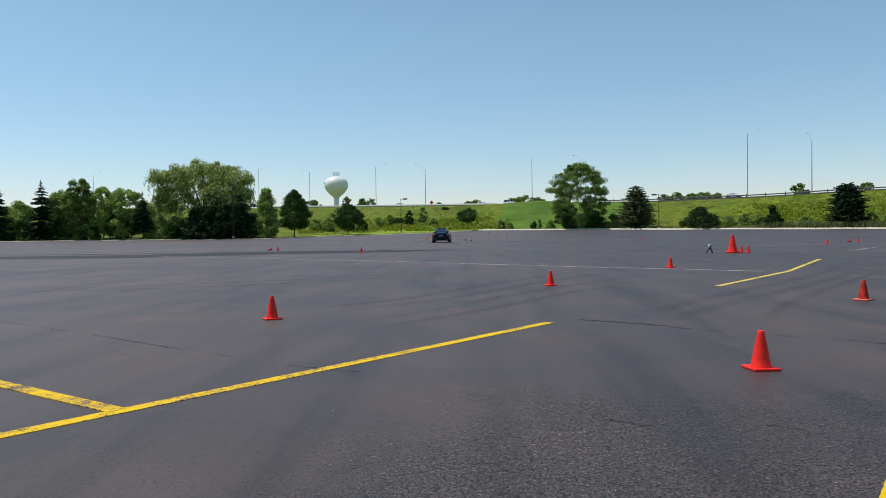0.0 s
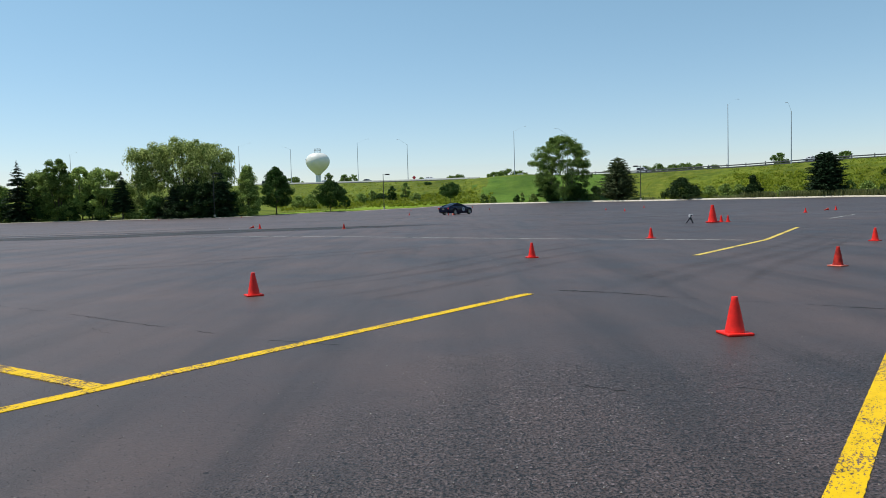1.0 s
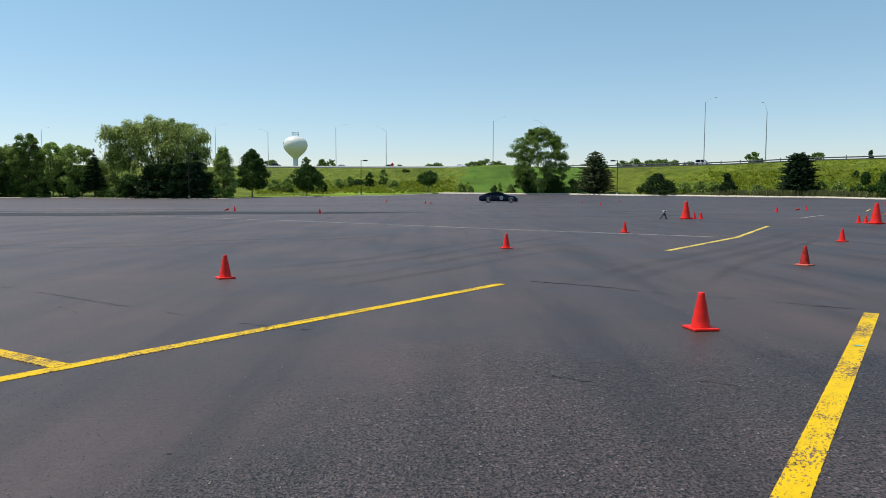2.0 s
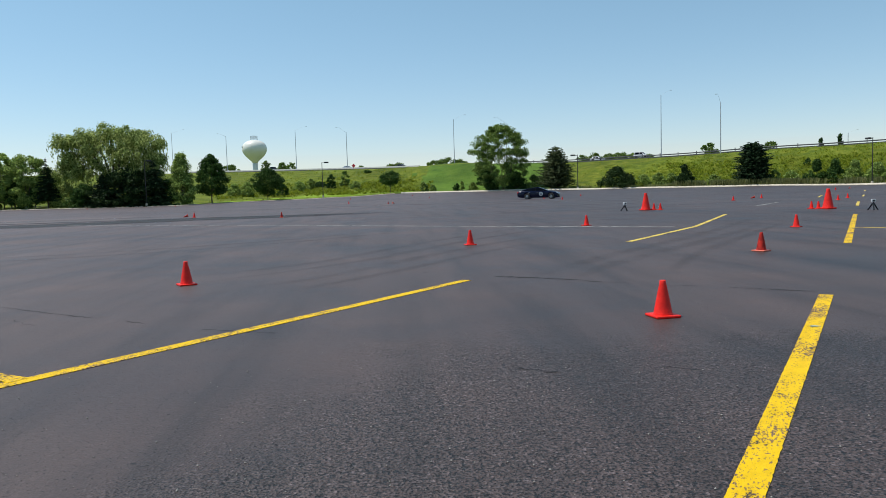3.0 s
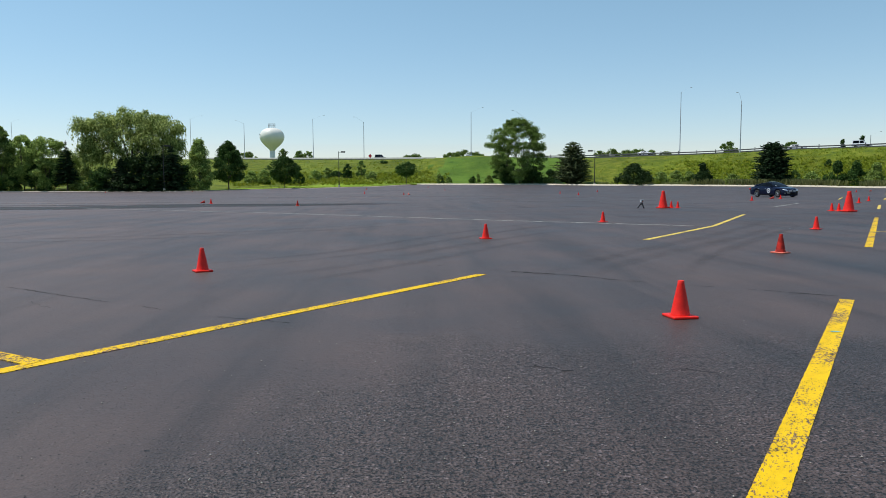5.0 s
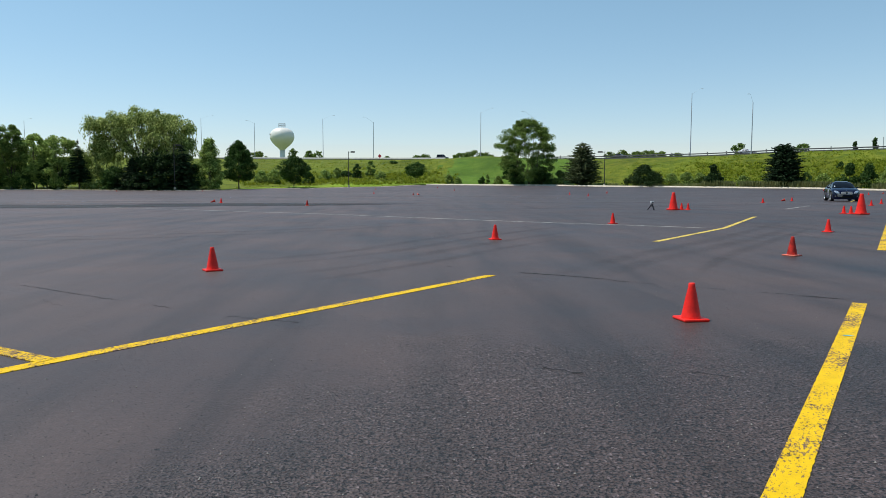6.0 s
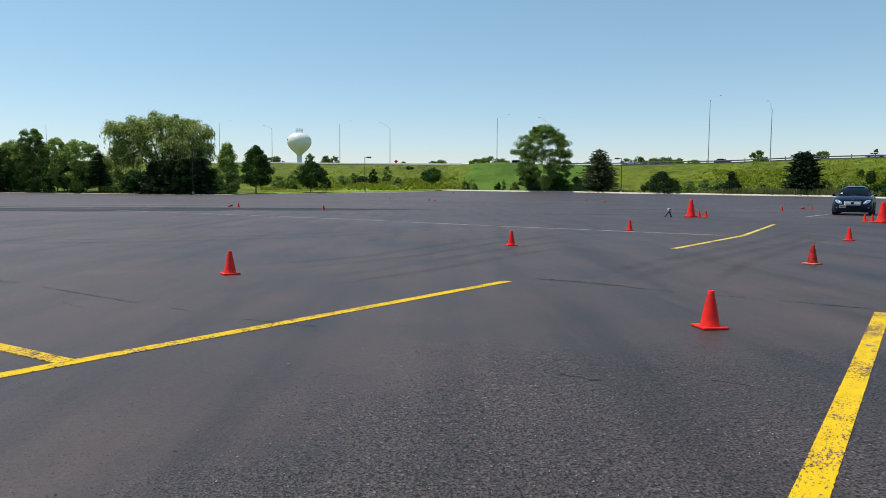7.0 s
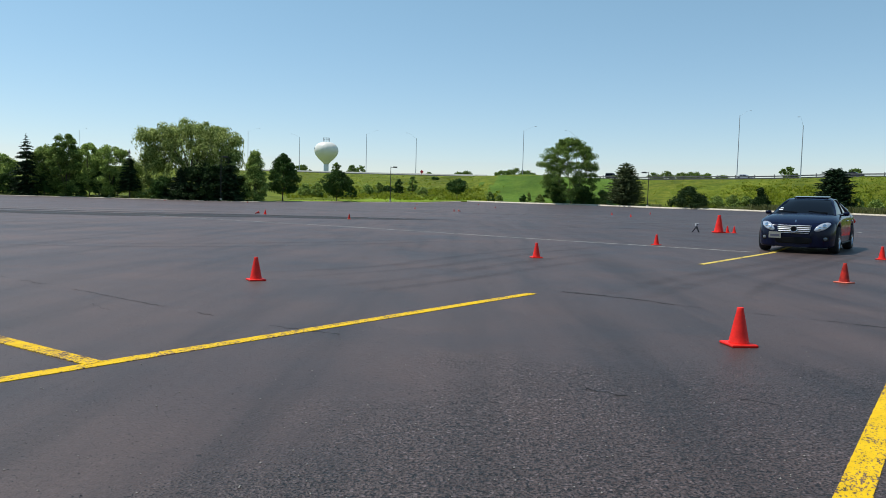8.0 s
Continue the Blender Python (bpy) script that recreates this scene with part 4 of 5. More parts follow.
# steel guardrail with posts on the near side
rail = thing("guardrail", Matrix(), "long galvanised steel guardrail on the highway's edge", "guardrail")
rv, rf = [], []
rail_x = [40 + 4 * i for i in range(33)]
for x in rail_x:
    for off, up in ((4.10, 0.50), (4.16, 0.58), (4.10, 0.66), (4.16, 0.74), (4.10, 0.82)):
        px, py, pz = highway_point(x, off)
        rv.append((px, py, pz + 0.18 + up))
for i in range(len(rail_x) - 1):
    for a in range(4):
        rf.append((i * 5 + a, i * 5 + 5 + a, i * 5 + 6 + a, i * 5 + 1 + a))
raw("rail", rv, rf, STEEL, rail)
post_mesh = None
for x in rail_x:
    px, py, pz = highway_point(x, 3.98)
    if post_mesh is None:
        pb = box(bmesh.new(), 0, 0, 0.45, 0.18, 0.2, 1.5)
        post_mesh = bpy.data.meshes.new("post")
        pb.to_mesh(post_mesh)
        pb.free()
        post_mesh.materials.append(STEEL)
    po = new("post", post_mesh)
    po.parent = rail
    po.matrix_basis = pose(px, py, pz + 0.12, 0, 0, -40)

# pale concrete parapet on the farther stretch
bar_v, bar_f = [], []
bar_x = [-104 + 4 * i for i in range(30)]
for x in bar_x:
    for off, up in ((4.45, -0.3), (4.40, 0.55), (4.30, 0.95), (4.10, 0.95), (4.0, 0.1)):
        px, py, pz = highway_point(x, off)
        bar_v.append((px, py, pz + up))
for i in range(len(bar_x) - 1):
    for a in range(4):
        bar_f.append((i * 5 + a, i * 5 + 5 + a, i * 5 + 6 + a, i * 5 + 1 + a))
parapet = new("parapet", mesh_from("parapet", bar_v, bar_f, BARRIER))
tagged(parapet, "long pale concrete parapet beside the highway", "parapet")


def light_mast(az, top_el, arm, off, rise, seed):
    """A tall tapered mast with a thin arm and lamp head."""
    r = highway_r(az) - off
    px, py = polar(az, r)
    pz = land_z(az, r)
    top = 1.03 + r * math.tan(radians(top_el)) - pz
    ob = thing("highway_light_mast", pose(px, py, pz, 0, 0, -az), "tall slender grey steel highway light mast", "street lamp", "highway masts")
    part("base_plate", spun(bmesh.new(), [(0.22, -0.3), (0.22, 0.35), (0.16, 0.5)], 12), MAST, ob)
    part("pole", tube(bmesh.new(), [Vector((0, 0, 0.1)), Vector((0, 0, top * 0.5)), Vector((0, 0, top))], [0.15, 0.12, 0.085], 8), MAST, ob)
    s = 1 if arm > 0 else -1
    L = abs(arm)
    armo = part("arm", tube(bmesh.new(), [Vector((0, 0, top - 0.25)), Vector((s * L * 0.78, 0, top + rise * 1.05)), Vector((s * L, 0, top + rise * 1.2))], [0.035 if s < 0 else 0.014, 0.024 if s < 0 else 0.010, 0.018 if s < 0 else 0.010], 6), MAST, ob)
    part("lamp_head", box(bmesh.new(), s * (L + 0.35), 0, top + rise * 1.2, 0.6, 0.3, 0.12, None, 0.04), MAST, armo)
    return ob


for az, top, arm, off, rise in [(-16.5, 5.0, 5.5, -15, 1.4), (-12.66, 4.75, -3.2, 5.5, 0.9), (-7.52, 5.16, 4.6, -15, 1.3), (-3.62, 4.95, -3.4, 5.5, 1.6), (4.78, 5.72, 4.0, -15, 1.3), (8.9, 5.3, -3.4, 5.5, 1.7), (20.57, 6.8, 2.6, -15, 1.1), (24.75, 6.0, -0.8, 5.5, 1.9), (32.94, 3.3, 2.4, -60, 0.8), (-28.0, 4.4, 3.0, -15, 1.0), (-24.0, 4.2, -2.6, 5.5, 1.0)]:
    light_mast(az, top, arm, off, rise, int(az * 10))


def lot_lamp(az, beyond, top_el, turn):
    x, y, z, r = spot(az, beyond)
    h = 1.03 + r * math.tan(radians(top_el)) - z
    ob = thing("lot_lamp", pose(x, y, z, 0, 0, turn), "dark bronze car park lamp post with a box head", "street lamp", "car park lamps")
    part("footing", spun(bmesh.new(), [(0.25, -0.3), (0.25, 0.55), (0.22, 0.6)], 14), CONCRETE, ob)
    part("pole", tube(bmesh.new(), [Vector((0, 0, 0.5)), Vector((0, 0, h))], [0.10, 0.075], 8), BRONZE, ob)
    armo = part("arm", box(bmesh.new(), 0.4, 0, h - 0.18, 0.8, 0.10, 0.10), BRONZE, ob)
    part("lamp_head", box(bmesh.new(), 1.15, 0, h - 0.12, 1.1, 0.6, 0.34, None, 0.05), BRONZE, armo)
    return ob


lot_lamp(-5.58, 0.9, 2.68, 10)
lot_lamp(-18.45, 0.9, 3.05, 60)
lot_lamp(14.35, 0.9, 2.66, 150)
lot_lamp(34.41, 0.9, 2.9, 100)

# ---- water tower ----
tx, ty = polar(-10.61, 520)
tower = thing("water_tower", pose(tx, ty, 0), "white pedestal water tower with a teardrop tank", "water tower")
tank_outline = [(1.75, 26.0), (2.3, 26.9), (3.3, 27.9), (5.1, 29.4), (6.6, 30.9), (7.8, 32.5), (8.5, 34.0), (8.75, 35.3), (8.65, 36.6), (8.2, 38.0), (7.3, 39.4), (6.0, 40.5), (4.2, 41.3), (2.2, 41.7), (0.2, 41.8)]
part("tank", spun(bmesh.new(), [(r * 0.965, z - 0.4) for r, z in tank_outline], 48), TANK, tower, smooth=True)
part("pedestal", spun(bmesh.new(), [(4.6, -2), (3.2, 3), (2.1, 8), (1.75, 14), (1.75, 26.4)], 32), TANK, tower, smooth=True)
tank_rail = bmesh.new()
for k in range(10):
    a = k * math.tau / 10
    tube(tank_rail, [Vector((2.3 * math.cos(a), 2.3 * math.sin(a), 41.5)), Vector((2.3 * math.cos(a), 2.3 * math.sin(a), 44.2))], [0.07, 0.07], 5)
part("antenna_ring", tank_rail, STEEL, tower, "grey antenna mounts")
for zz in (42.9, 44.1):
    hoop = bmesh.new()
    for k in range(20):
        a, b = k * math.tau / 20, (k + 1) * math.tau / 20
        tube(hoop, [Vector((2.3 * math.cos(a), 2.3 * math.sin(a), zz)), Vector((2.3 * math.cos(b), 2.3 * math.sin(b), zz))], [0.06, 0.06], 4, False)
    part("rail_hoop", hoop, STEEL, tower)
for k in range(3):
    bar = box(bmesh.new(), -7.75 + 0.18 * k, -3.3 - 0.42 * k, 36.6 - 0.1 * k, 0.25, 0.35, 0.9, pose(0, 0, 0, 0, 0, -23))
    part("marking", bar, MAST, tower, "small grey painted marking")

# ---- red diamond sign by the highway ----
sx_on = highway_r(-2.48) * math.sin(radians(-2.48))
sx, sy, sz = highway_point(sx_on, 4.9)
sign = thing("diamond_sign", pose(sx, sy, sz, 0, 0, 3), "red-orange diamond road sign on a post", "road sign")
part("plate", box(bmesh.new(), 0, 0, 1.55, 1.1, 0.05, 1.1, pose(0, 0, 0, 0, 45, 0), 0.02), SIGN_RED, sign)
part("post", box(bmesh.new(), 0, 0.06, 0.2, 0.1, 0.06, 2.0), STEEL, sign)


# ---- timing sensor tripods ----
def sensor_tripod(x, y, turn):
    ob = thing("sensor_tripod", pose(x, y, lot_z(x, y), 0, 0, turn) @ Matrix.Diagonal((0.86, 0.86, 0.86, 1)), "black tripod with a white timing sensor box", "tripod", "timing tripods")
    for k in range(3):
        a = k * math.tau / 3 + 0.4
        foot = Vector((0.20 * math.cos(a), 0.20 * math.sin(a), 0.0))
        leg = part("leg", tube(bmesh.new(), [foot, Vector((0.03 * math.cos(a), 0.03 * math.sin(a), 0.26))], [0.024, 0.030], 6), BLACK_METAL, ob)
        part("rubber_foot", spun(bmesh.new(), [(0.026, 0.0), (0.024, 0.03), (0.012, 0.05)], 8), BLACK_TRIM, leg).location = foot
    part("centre_column", tube(bmesh.new(), [Vector((0, 0, 0.16)), Vector((0, 0, 0.32))], [0.024, 0.022], 8), BLACK_METAL, ob)
    head = part("sensor_box", box(bmesh.new(), 0, 0, 0.375, 0.16, 0.12, 0.11, None, 0.012), BOX_WHITE, ob, "white sensor housing")
    part("sensor_eye", spun(bmesh.new(), [(0.035, 0), (0.035, 0.02), (0.02, 0.024)], 12), BLACK_TRIM, head).matrix_basis = pose(0, -0.06, 0.375, 90, 0, 0)
    return ob


sensor_tripod(10.18, 31.4, 15)
sensor_tripod(16.56, 24.0, -20)


# ---- the navy sedan ----
WHEEL_X, WHEEL_R = (1.60, -1.25), 0.335


def spline(x, knots):
    """Catmull-Rom through (x, value) knots."""
    if x <= knots[0][0]:
        return knots[0][1]
    for i in range(len(knots) - 1):
        a, b = knots[i], knots[i + 1]
        if x <= b[0]:
            p = knots[i - 1] if i else a
            q = knots[i + 2] if i + 2 < len(knots) else b
            u, d = (x - a[0]) / (b[0] - a[0]), b[0] - a[0]
            m0 = (b[1] - p[1]) / (b[0] - p[0]) * d
            m1 = (q[1] - a[1]) / (q[0] - a[0]) * d
            return (2 * u**3 - 3 * u**2 + 1) * a[1] + (u**3 - 2 * u**2 + u) * m0 + (-2 * u**3 + 3 * u**2) * b[1] + (u**3 - u**2) * m1
    return knots[-1][1]


HALF_W = [(-2.45, 0.64), (-2.38, 0.77), (-2.1, 0.86), (-1.3, 0.91), (0.0, 0.905), (1.3, 0.91), (1.8, 0.905), (2.1, 0.87), (2.27, 0.80), (2.36, 0.72), (2.42, 0.61), (2.46, 0.46), (2.475, 0.32)]
SHOULDER = [(-2.45, 0.76), (-2.2, 0.87), (-1.4, 0.94), (-0.4, 0.95), (0.6, 0.915), (1.2, 0.88), (1.7, 0.825), (2.1, 0.75), (2.33, 0.67), (2.475, 0.56)]
TOP = [(-2.45, 0.84), (-2.3, 0.95), (-1.9, 1.02), (-1.0, 1.02), (0.0, 1.0), (1.2, 0.975), (1.7, 0.92), (2.1, 0.83), (2.32, 0.745), (2.42, 0.685), (2.475, 0.60)]
BOTTOM = [(-2.45, 0.40), (-2.3, 0.26), (-1.9, 0.19), (0, 0.16), (1.9, 0.15), (2.3, 0.14), (2.475, 0.155)]
ROOF = [(-2.0, 1.01), (-1.6, 1.12), (-1.2, 1.24), (-0.8, 1.33), (-0.35, 1.383), (0.0, 1.385), (0.3, 1.335), (0.7, 1.19), (1.26, 0.95)]
HALF_W = [(x, w * 0.968) for x, w in HALF_W]
ROOF_W = [(-2.0, 0.60), (-1.2, 0.54), (-0.5, 0.545), (0.1, 0.535), (0.6, 0.60), (1.26, 0.72)]

def loft(sections, closed=False):
    verts, faces = [], []
    k = len(sections[0])
    for s in sections:
        verts += s
    for i in range(len(sections) - 1):
        for a in range(k - 1 + closed):
            b = (a + 1) % k
            faces.append((i * k + a, i * k + b, (i + 1) * k + b, (i + 1) * k + a))
    return verts, faces


def body_section(x):
    w, zs, zt, zb = spline(x, HALF_W), spline(x, SHOULDER), spline(x, TOP), spline(x, BOTTOM)
    for wx in WHEEL_X:
        d = abs(x - wx)
        if d < 0.385:
            zb = max(zb, 0.34 + math.sqrt(0.385**2 - d * d))
    mid = zb + (zs - zb) * 0.45
    half = [(0.70 * w, zb), (0.955 * w, zb + 0.015), (0.985 * w, zb + 0.25 * (mid - zb)), (1.0 * w, mid), (0.992 * w, zs - 0.10 * (zs - zb)), (0.965 * w, zs - 0.01), (0.90 * w, zs + 0.50 * (zt - zs)), (0.74 * w, zs + 0.80 * (zt - zs)), (0.60 * w, zs + 0.86 * (zt - zs)), (0.33 * w, zs + 0.97 * (zt - zs)), (0.0, zt)]
    return [(x, -a, z) for a, z in half] + [(x, a, z) for a, z in half[-2::-1]]


def cabin_section(x, grow=0.0, side_from=0):
    zr, wr = spline(x, ROOF) + grow, spline(x, ROOF_W) + grow
    zs = spline(x, SHOULDER) - 0.03
    wb = spline(x, HALF_W) * 0.85
    zs = min(zs, zr - 0.04)
    half = [(wb, zs), (wb * 0.72 + wr * 0.28, zs + (zr - zs) * 0.33), (wb * 0.35 + wr * 0.65, zs + (zr - zs) * 0.68), (wr, zs + (zr - zs) * 0.90), (wr * 0.86, zs + (zr - zs) * 0.975), (wr * 0.45, zr - 0.006), (0.0, zr)][side_from:]
    return [(x, -a, z) for a, z in half] + [(x, a, z) for a, z in half[-2::-1]]


def cabin_edge(x, side, level, grow=0.006):
    """A point of the cabin's side: level 0 at the sill, 1 at the roof's edge."""
    s = cabin_section(x, grow)
    pts = s[:5] if side < 0 else s[::-1][:5]
    f = level * 3.4
    i = min(3, int(f))
    return Vector(pts[i]).lerp(Vector(pts[i + 1]), f - i)


def side_point(x, z, side, off=0.004):
    s = body_section(x)
    pts = s[:7]
    for a, b in zip(pts, pts[1:]):
        if a[2] <= z <= b[2]:
            u = (z - a[2]) / max(1e-6, b[2] - a[2])
            return Vector((x, side * (abs(a[1] + (b[1] - a[1]) * u) + off), z))
    return Vector((x, side * (spline(x, HALF_W) + off), z))


def width_at(x, z):
    """The body's half width at a height, or nothing where it has none."""
    s = body_section(x)
    pts = [(-p[1], p[2]) for p in s[:len(s) // 2 + 1]]
    if not pts[0][1] <= z <= pts[-1][1]:
        return -1.0
    for a, b in zip(pts, pts[1:]):
        if a[1] <= z <= b[1]:
            return a[0] + (b[0] - a[0]) * (z - a[1]) / max(1e-6, b[1] - a[1])
    return -1.0


def nose_point(y, z, off=0.006):
    """A point of the car's nose seen from ahead."""
    x = 2.475
    while x > 1.9 and width_at(x, z) < abs(y):
        x -= 0.004
    return Vector((x + off, y, z))


def nose_patch(cy, cz, half_y, half_z, tilt, bulge=0.0, off=0.006, power=2.0, keystone=0.0):
    """A rounded patch laid on the nose."""
    verts, faces = [tuple(nose_point(cy, cz, off + bulge))], []
    c, d = math.cos(radians(tilt)), math.sin(radians(tilt))
    n, rings = 28, 5
    for k in range(1, rings + 1):
        q = k / rings
        for a in range(n):
            u, w = math.cos(a * math.tau / n), math.sin(a * math.tau / n)
            grow = (abs(u) ** power + abs(w) ** power) ** (-1 / power) * q
            py, pz = u * grow * half_y * (1 + keystone * w * grow), w * grow * half_z
            verts.append(tuple(nose_point(cy + py * c - pz * d, cz + py * d + pz * c, off + bulge * (1 - q * q) - (0.014 if k == rings else 0))))
    faces += [(0, 1 + a, 1 + (a + 1) % n) for a in range(n)]
    for k in range(rings - 1):
        for a in range(n):
            b = (a + 1) % n
            faces.append((1 + k * n + a, 1 + (k + 1) * n + a, 1 + (k + 1) * n + b, 1 + k * n + b))
    return verts, faces


def strip(points, width, axis, lift=0.003):
    """A narrow ribbon along points, widened along an axis."""
    verts, faces = [], []
    for p in points:
        verts += [tuple(p - axis * width / 2), tuple(p + axis * width / 2)]
    for i in range(len(points) - 1):
        faces.append((i * 2, i * 2 + 1, i * 2 + 3, i * 2 + 2))
    return verts, faces


def build_wheel(parent, x, side):
    w = thing("wheel", pose(x, side * 0.79, WHEEL_R), "", "")
    w.parent = parent
    s = side
    out = [(0.215, -0.11), (0.30, -0.115), (0.325, -0.095), (0.335, -0.05), (0.335, 0.05), (0.325, 0.095), (0.30, 0.115), (0.215, 0.11)]
    tyre = spun(bmesh.new(), out, 36, False)
    bmesh.ops.transform(tyre, matrix=pose(0, 0, 0, -90 * s, 0, 0), verts=tyre.verts[:])
    part("tyre", tyre, TYRE, w, smooth=True)
    rim = spun(bmesh.new(), [(0.232, -0.10), (0.222, 0.02), (0.222, 0.095), (0.236, 0.112), (0.218, 0.108), (0.205, 0.06)], 36, False)
    for k in range(5):
        a = k * math.tau / 5
        box(rim, 0.115 * math.cos(a), 0.115 * math.sin(a), 0.075, 0.22, 0.055, 0.03, pose(0, 0, 0, 0, 0, math.degrees(a)), 0.008)
    spun(rim, [(0.05, 0.05), (0.052, 0.095), (0.03, 0.102)], 16)
    bmesh.ops.transform(rim, matrix=pose(0, 0, 0, -90 * s, 0, 0), verts=rim.verts[:])
    part("rim", rim, ALLOY, w, "silver five-spoke alloy rim")
    disc = spun(bmesh.new(), [(0.16, 0.0), (0.16, 0.02)], 24)
    bmesh.ops.transform(disc, matrix=pose(0, 0, 0, -90 * s, 0, 0), verts=disc.verts[:])
    part("brake_disc", disc, STEEL, w)
    return w


sedan = thing("sedan", pose(-3.0, 73.0, 0, 0, 0, 90), "glossy navy four-door coupe sedan with chrome grille", "car")
xs = sorted({round(-2.46 + 0.04 * i, 3) for i in range(121)} | {2.38, 2.40, 2.42, 2.435, 2.45, 2.46, 2.47} | {round(wx + 0.385 * math.sin(k * math.pi / 24), 3) for wx in WHEEL_X for k in range(-12, 13)})
v, f = loft([body_section(x) for x in xs])
k = len(body_section(0))
f += [tuple(range(k)), tuple(range(len(v) - 1, len(v) - k - 1, -1))]
shell_ob = raw("body", v, f, NAVY, sedan, smooth=True)
for poly in shell_ob.data.polygons[-2:]:
    poly.use_smooth = False
under = box(bmesh.new(), 0, 0, 0.36, 4.3, 1.30, 0.30, None, 0.03)
part("underbody", under, BLACK_TRIM, sedan, "black underbody and wheel wells")
cx = [-1.95 + 0.0528 * i for i in range(61)]
v, f = loft([cabin_section(x) for x in cx])
raw("window_glass", v, f, GLASS, sedan, "dark tinted glass", True)
rx = [-1.0 + 0.05 * i for i in range(27)]
v, f = loft([cabin_section(x, 0.007, 3) for x in rx])
raw("roof_panel", v, f, NAVY, sedan, smooth=True)
part("sunroof", box(bmesh.new(), -0.12, 0, 1.412, 0.46, 0.84, 0.028, pose(0, 0, 0, 0, 4, 0), 0.01), GLASS, sedan, "dark glass sunroof tilted open")
for side in (-1, 1):
    up = Vector((0, 0, 1))
    a_line = [cabin_edge(1.2 - 0.06 * i, side, 0.50 + 0.035 * i, 0.0) for i in range(15)]
    part("windscreen_pillar", tube(bmesh.new(), a_line, [0.032] * 15, 6), NAVY, sedan, smooth=True)
    roof_line = [cabin_edge(0.36 - 0.07 * i, side, 0.93, 0.0) for i in range(21)]
    part("roof_rail", tube(bmesh.new(), roof_line, [0.028] * 21, 6), NAVY, sedan, smooth=True)
    c_pil = [cabin_edge(-1.06 - 0.06 * i, side, 0.95 - 0.02 * i, 0.0) for i in range(14)]
    part("rear_pillar", tube(bmesh.new(), c_pil, [0.05 + 0.005 * i for i in range(14)], 6), NAVY, sedan, smooth=True)
    part("centre_pillar", tube(bmesh.new(), [cabin_edge(-0.22 - 0.01 * i, side, i / 10, 0.0) for i in range(10)], [0.022] * 10, 5), BLACK_TRIM, sedan)
    belt = [Vector((x, side * (spline(x, HALF_W) * 0.862 + 0.006), spline(x, SHOULDER) + 0.005)) for x in [1.05 - 0.1 * i for i in range(27)]]
    part("belt_moulding", tube(bmesh.new(), belt, [0.010] * len(belt), 5), CHROME, sedan, "thin chrome belt moulding")
    for dx, dz in ((0.98, 0.0), (-0.22, 0.0), (-1.16, 0.12)):
        pts = [side_point(dx - 0.03 * math.sin(q * 3), 0.28 + dz * (1 - q) + q * 0.62, side, 0.003) for q in [i / 9 for i in range(10)]]
        v, f = strip(pts, 0.009, Vector((1, 0, 0)))
        raw("door_seam", v, f, BLACK_TRIM, sedan)
    for hx in (-0.02, -0.98):
        p = side_point(hx, 0.80, side, 0.012)
        part("door_handle", box(bmesh.new(), p.x, p.y, p.z, 0.20, 0.03, 0.032, None, 0.01), CHROME, sedan, "chrome door handle")
    sill = [side_point(1.0 - 0.1 * i, 0.24, side, 0.006) for i in range(21)]
    part("side_skirt", tube(bmesh.new(), sill, [0.022] * 21, 5), BLACK_TRIM, sedan)
    mirror = bmesh.new()
    box(mirror, 0.74, side * 0.925, 0.98, 0.11, 0.15, 0.10, None, 0.04)
    mob = part("wing_mirror", mirror, NAVY, sedan, smooth=True)
    part("mirror_foot", box(bmesh.new(), 0.78, side * 0.835, 0.945, 0.08, 0.10, 0.035, None, 0.01), BLACK_TRIM, mob)
    part("mirror_glass", box(bmesh.new(), 0.681, side * 0.93, 0.985, 0.008, 0.13, 0.08), CHROME, mob)
    # headlight: a slanting almond laid on the fender
    v, f = nose_patch(side * 0.605, 0.655, 0.20, 0.088, side * 30, 0.014, 0.010, 1.7)
    hob = raw("headlight", v, f, LENS, sedan, "clear almond-shaped headlight", True)
    v, f = nose_patch(side * 0.605, 0.655, 0.222, 0.104, side * 30, 0.0, 0.004, 1.7)
    raw("headlight_surround", v, f, BLACK_TRIM, hob)
    for hy, hz, hr in ((0.545, 0.622, 0.042), (0.645, 0.682, 0.046)):
        v, f = nose_patch(side * hy, hz, hr, hr, 0, 0.012, 0.030)
        raw("reflector", v, f, CHROME, hob, "", True)
    v, f = nose_patch(side * 0.68, 0.37, 0.045, 0.045, 0, 0.014, 0.008)
    raw("fog_light", v, f, FOG, sedan, "small round fog light", True)
    v, f = nose_patch(side * 0.68, 0.37, 0.085, 0.075, 0, 0.0, 0.003, 3.0)
    raw("fog_light_recess", v, f, BLACK_TRIM, sedan)
    tail = bmesh.new()
    bmesh.ops.create_uvsphere(tail, u_segments=18, v_segments=10, radius=1.0)
    bmesh.ops.transform(tail, matrix=pose(-2.33, side * 0.66, 0.77, 0, 0, side * 30) @ Matrix.Diagonal((0.09, 0.22, 0.10, 1)), verts=tail.verts[:])
    part("tail_light", tail, TAIL, sedan, "red tail light", True)
    ex = tube(bmesh.new(), [Vector((-2.25, side * 0.55, 0.30)), Vector((-2.46, side * 0.55, 0.29))], [0.04, 0.042], 12)
    part("exhaust_tip", ex, CHROME, sedan, "chrome exhaust tip")

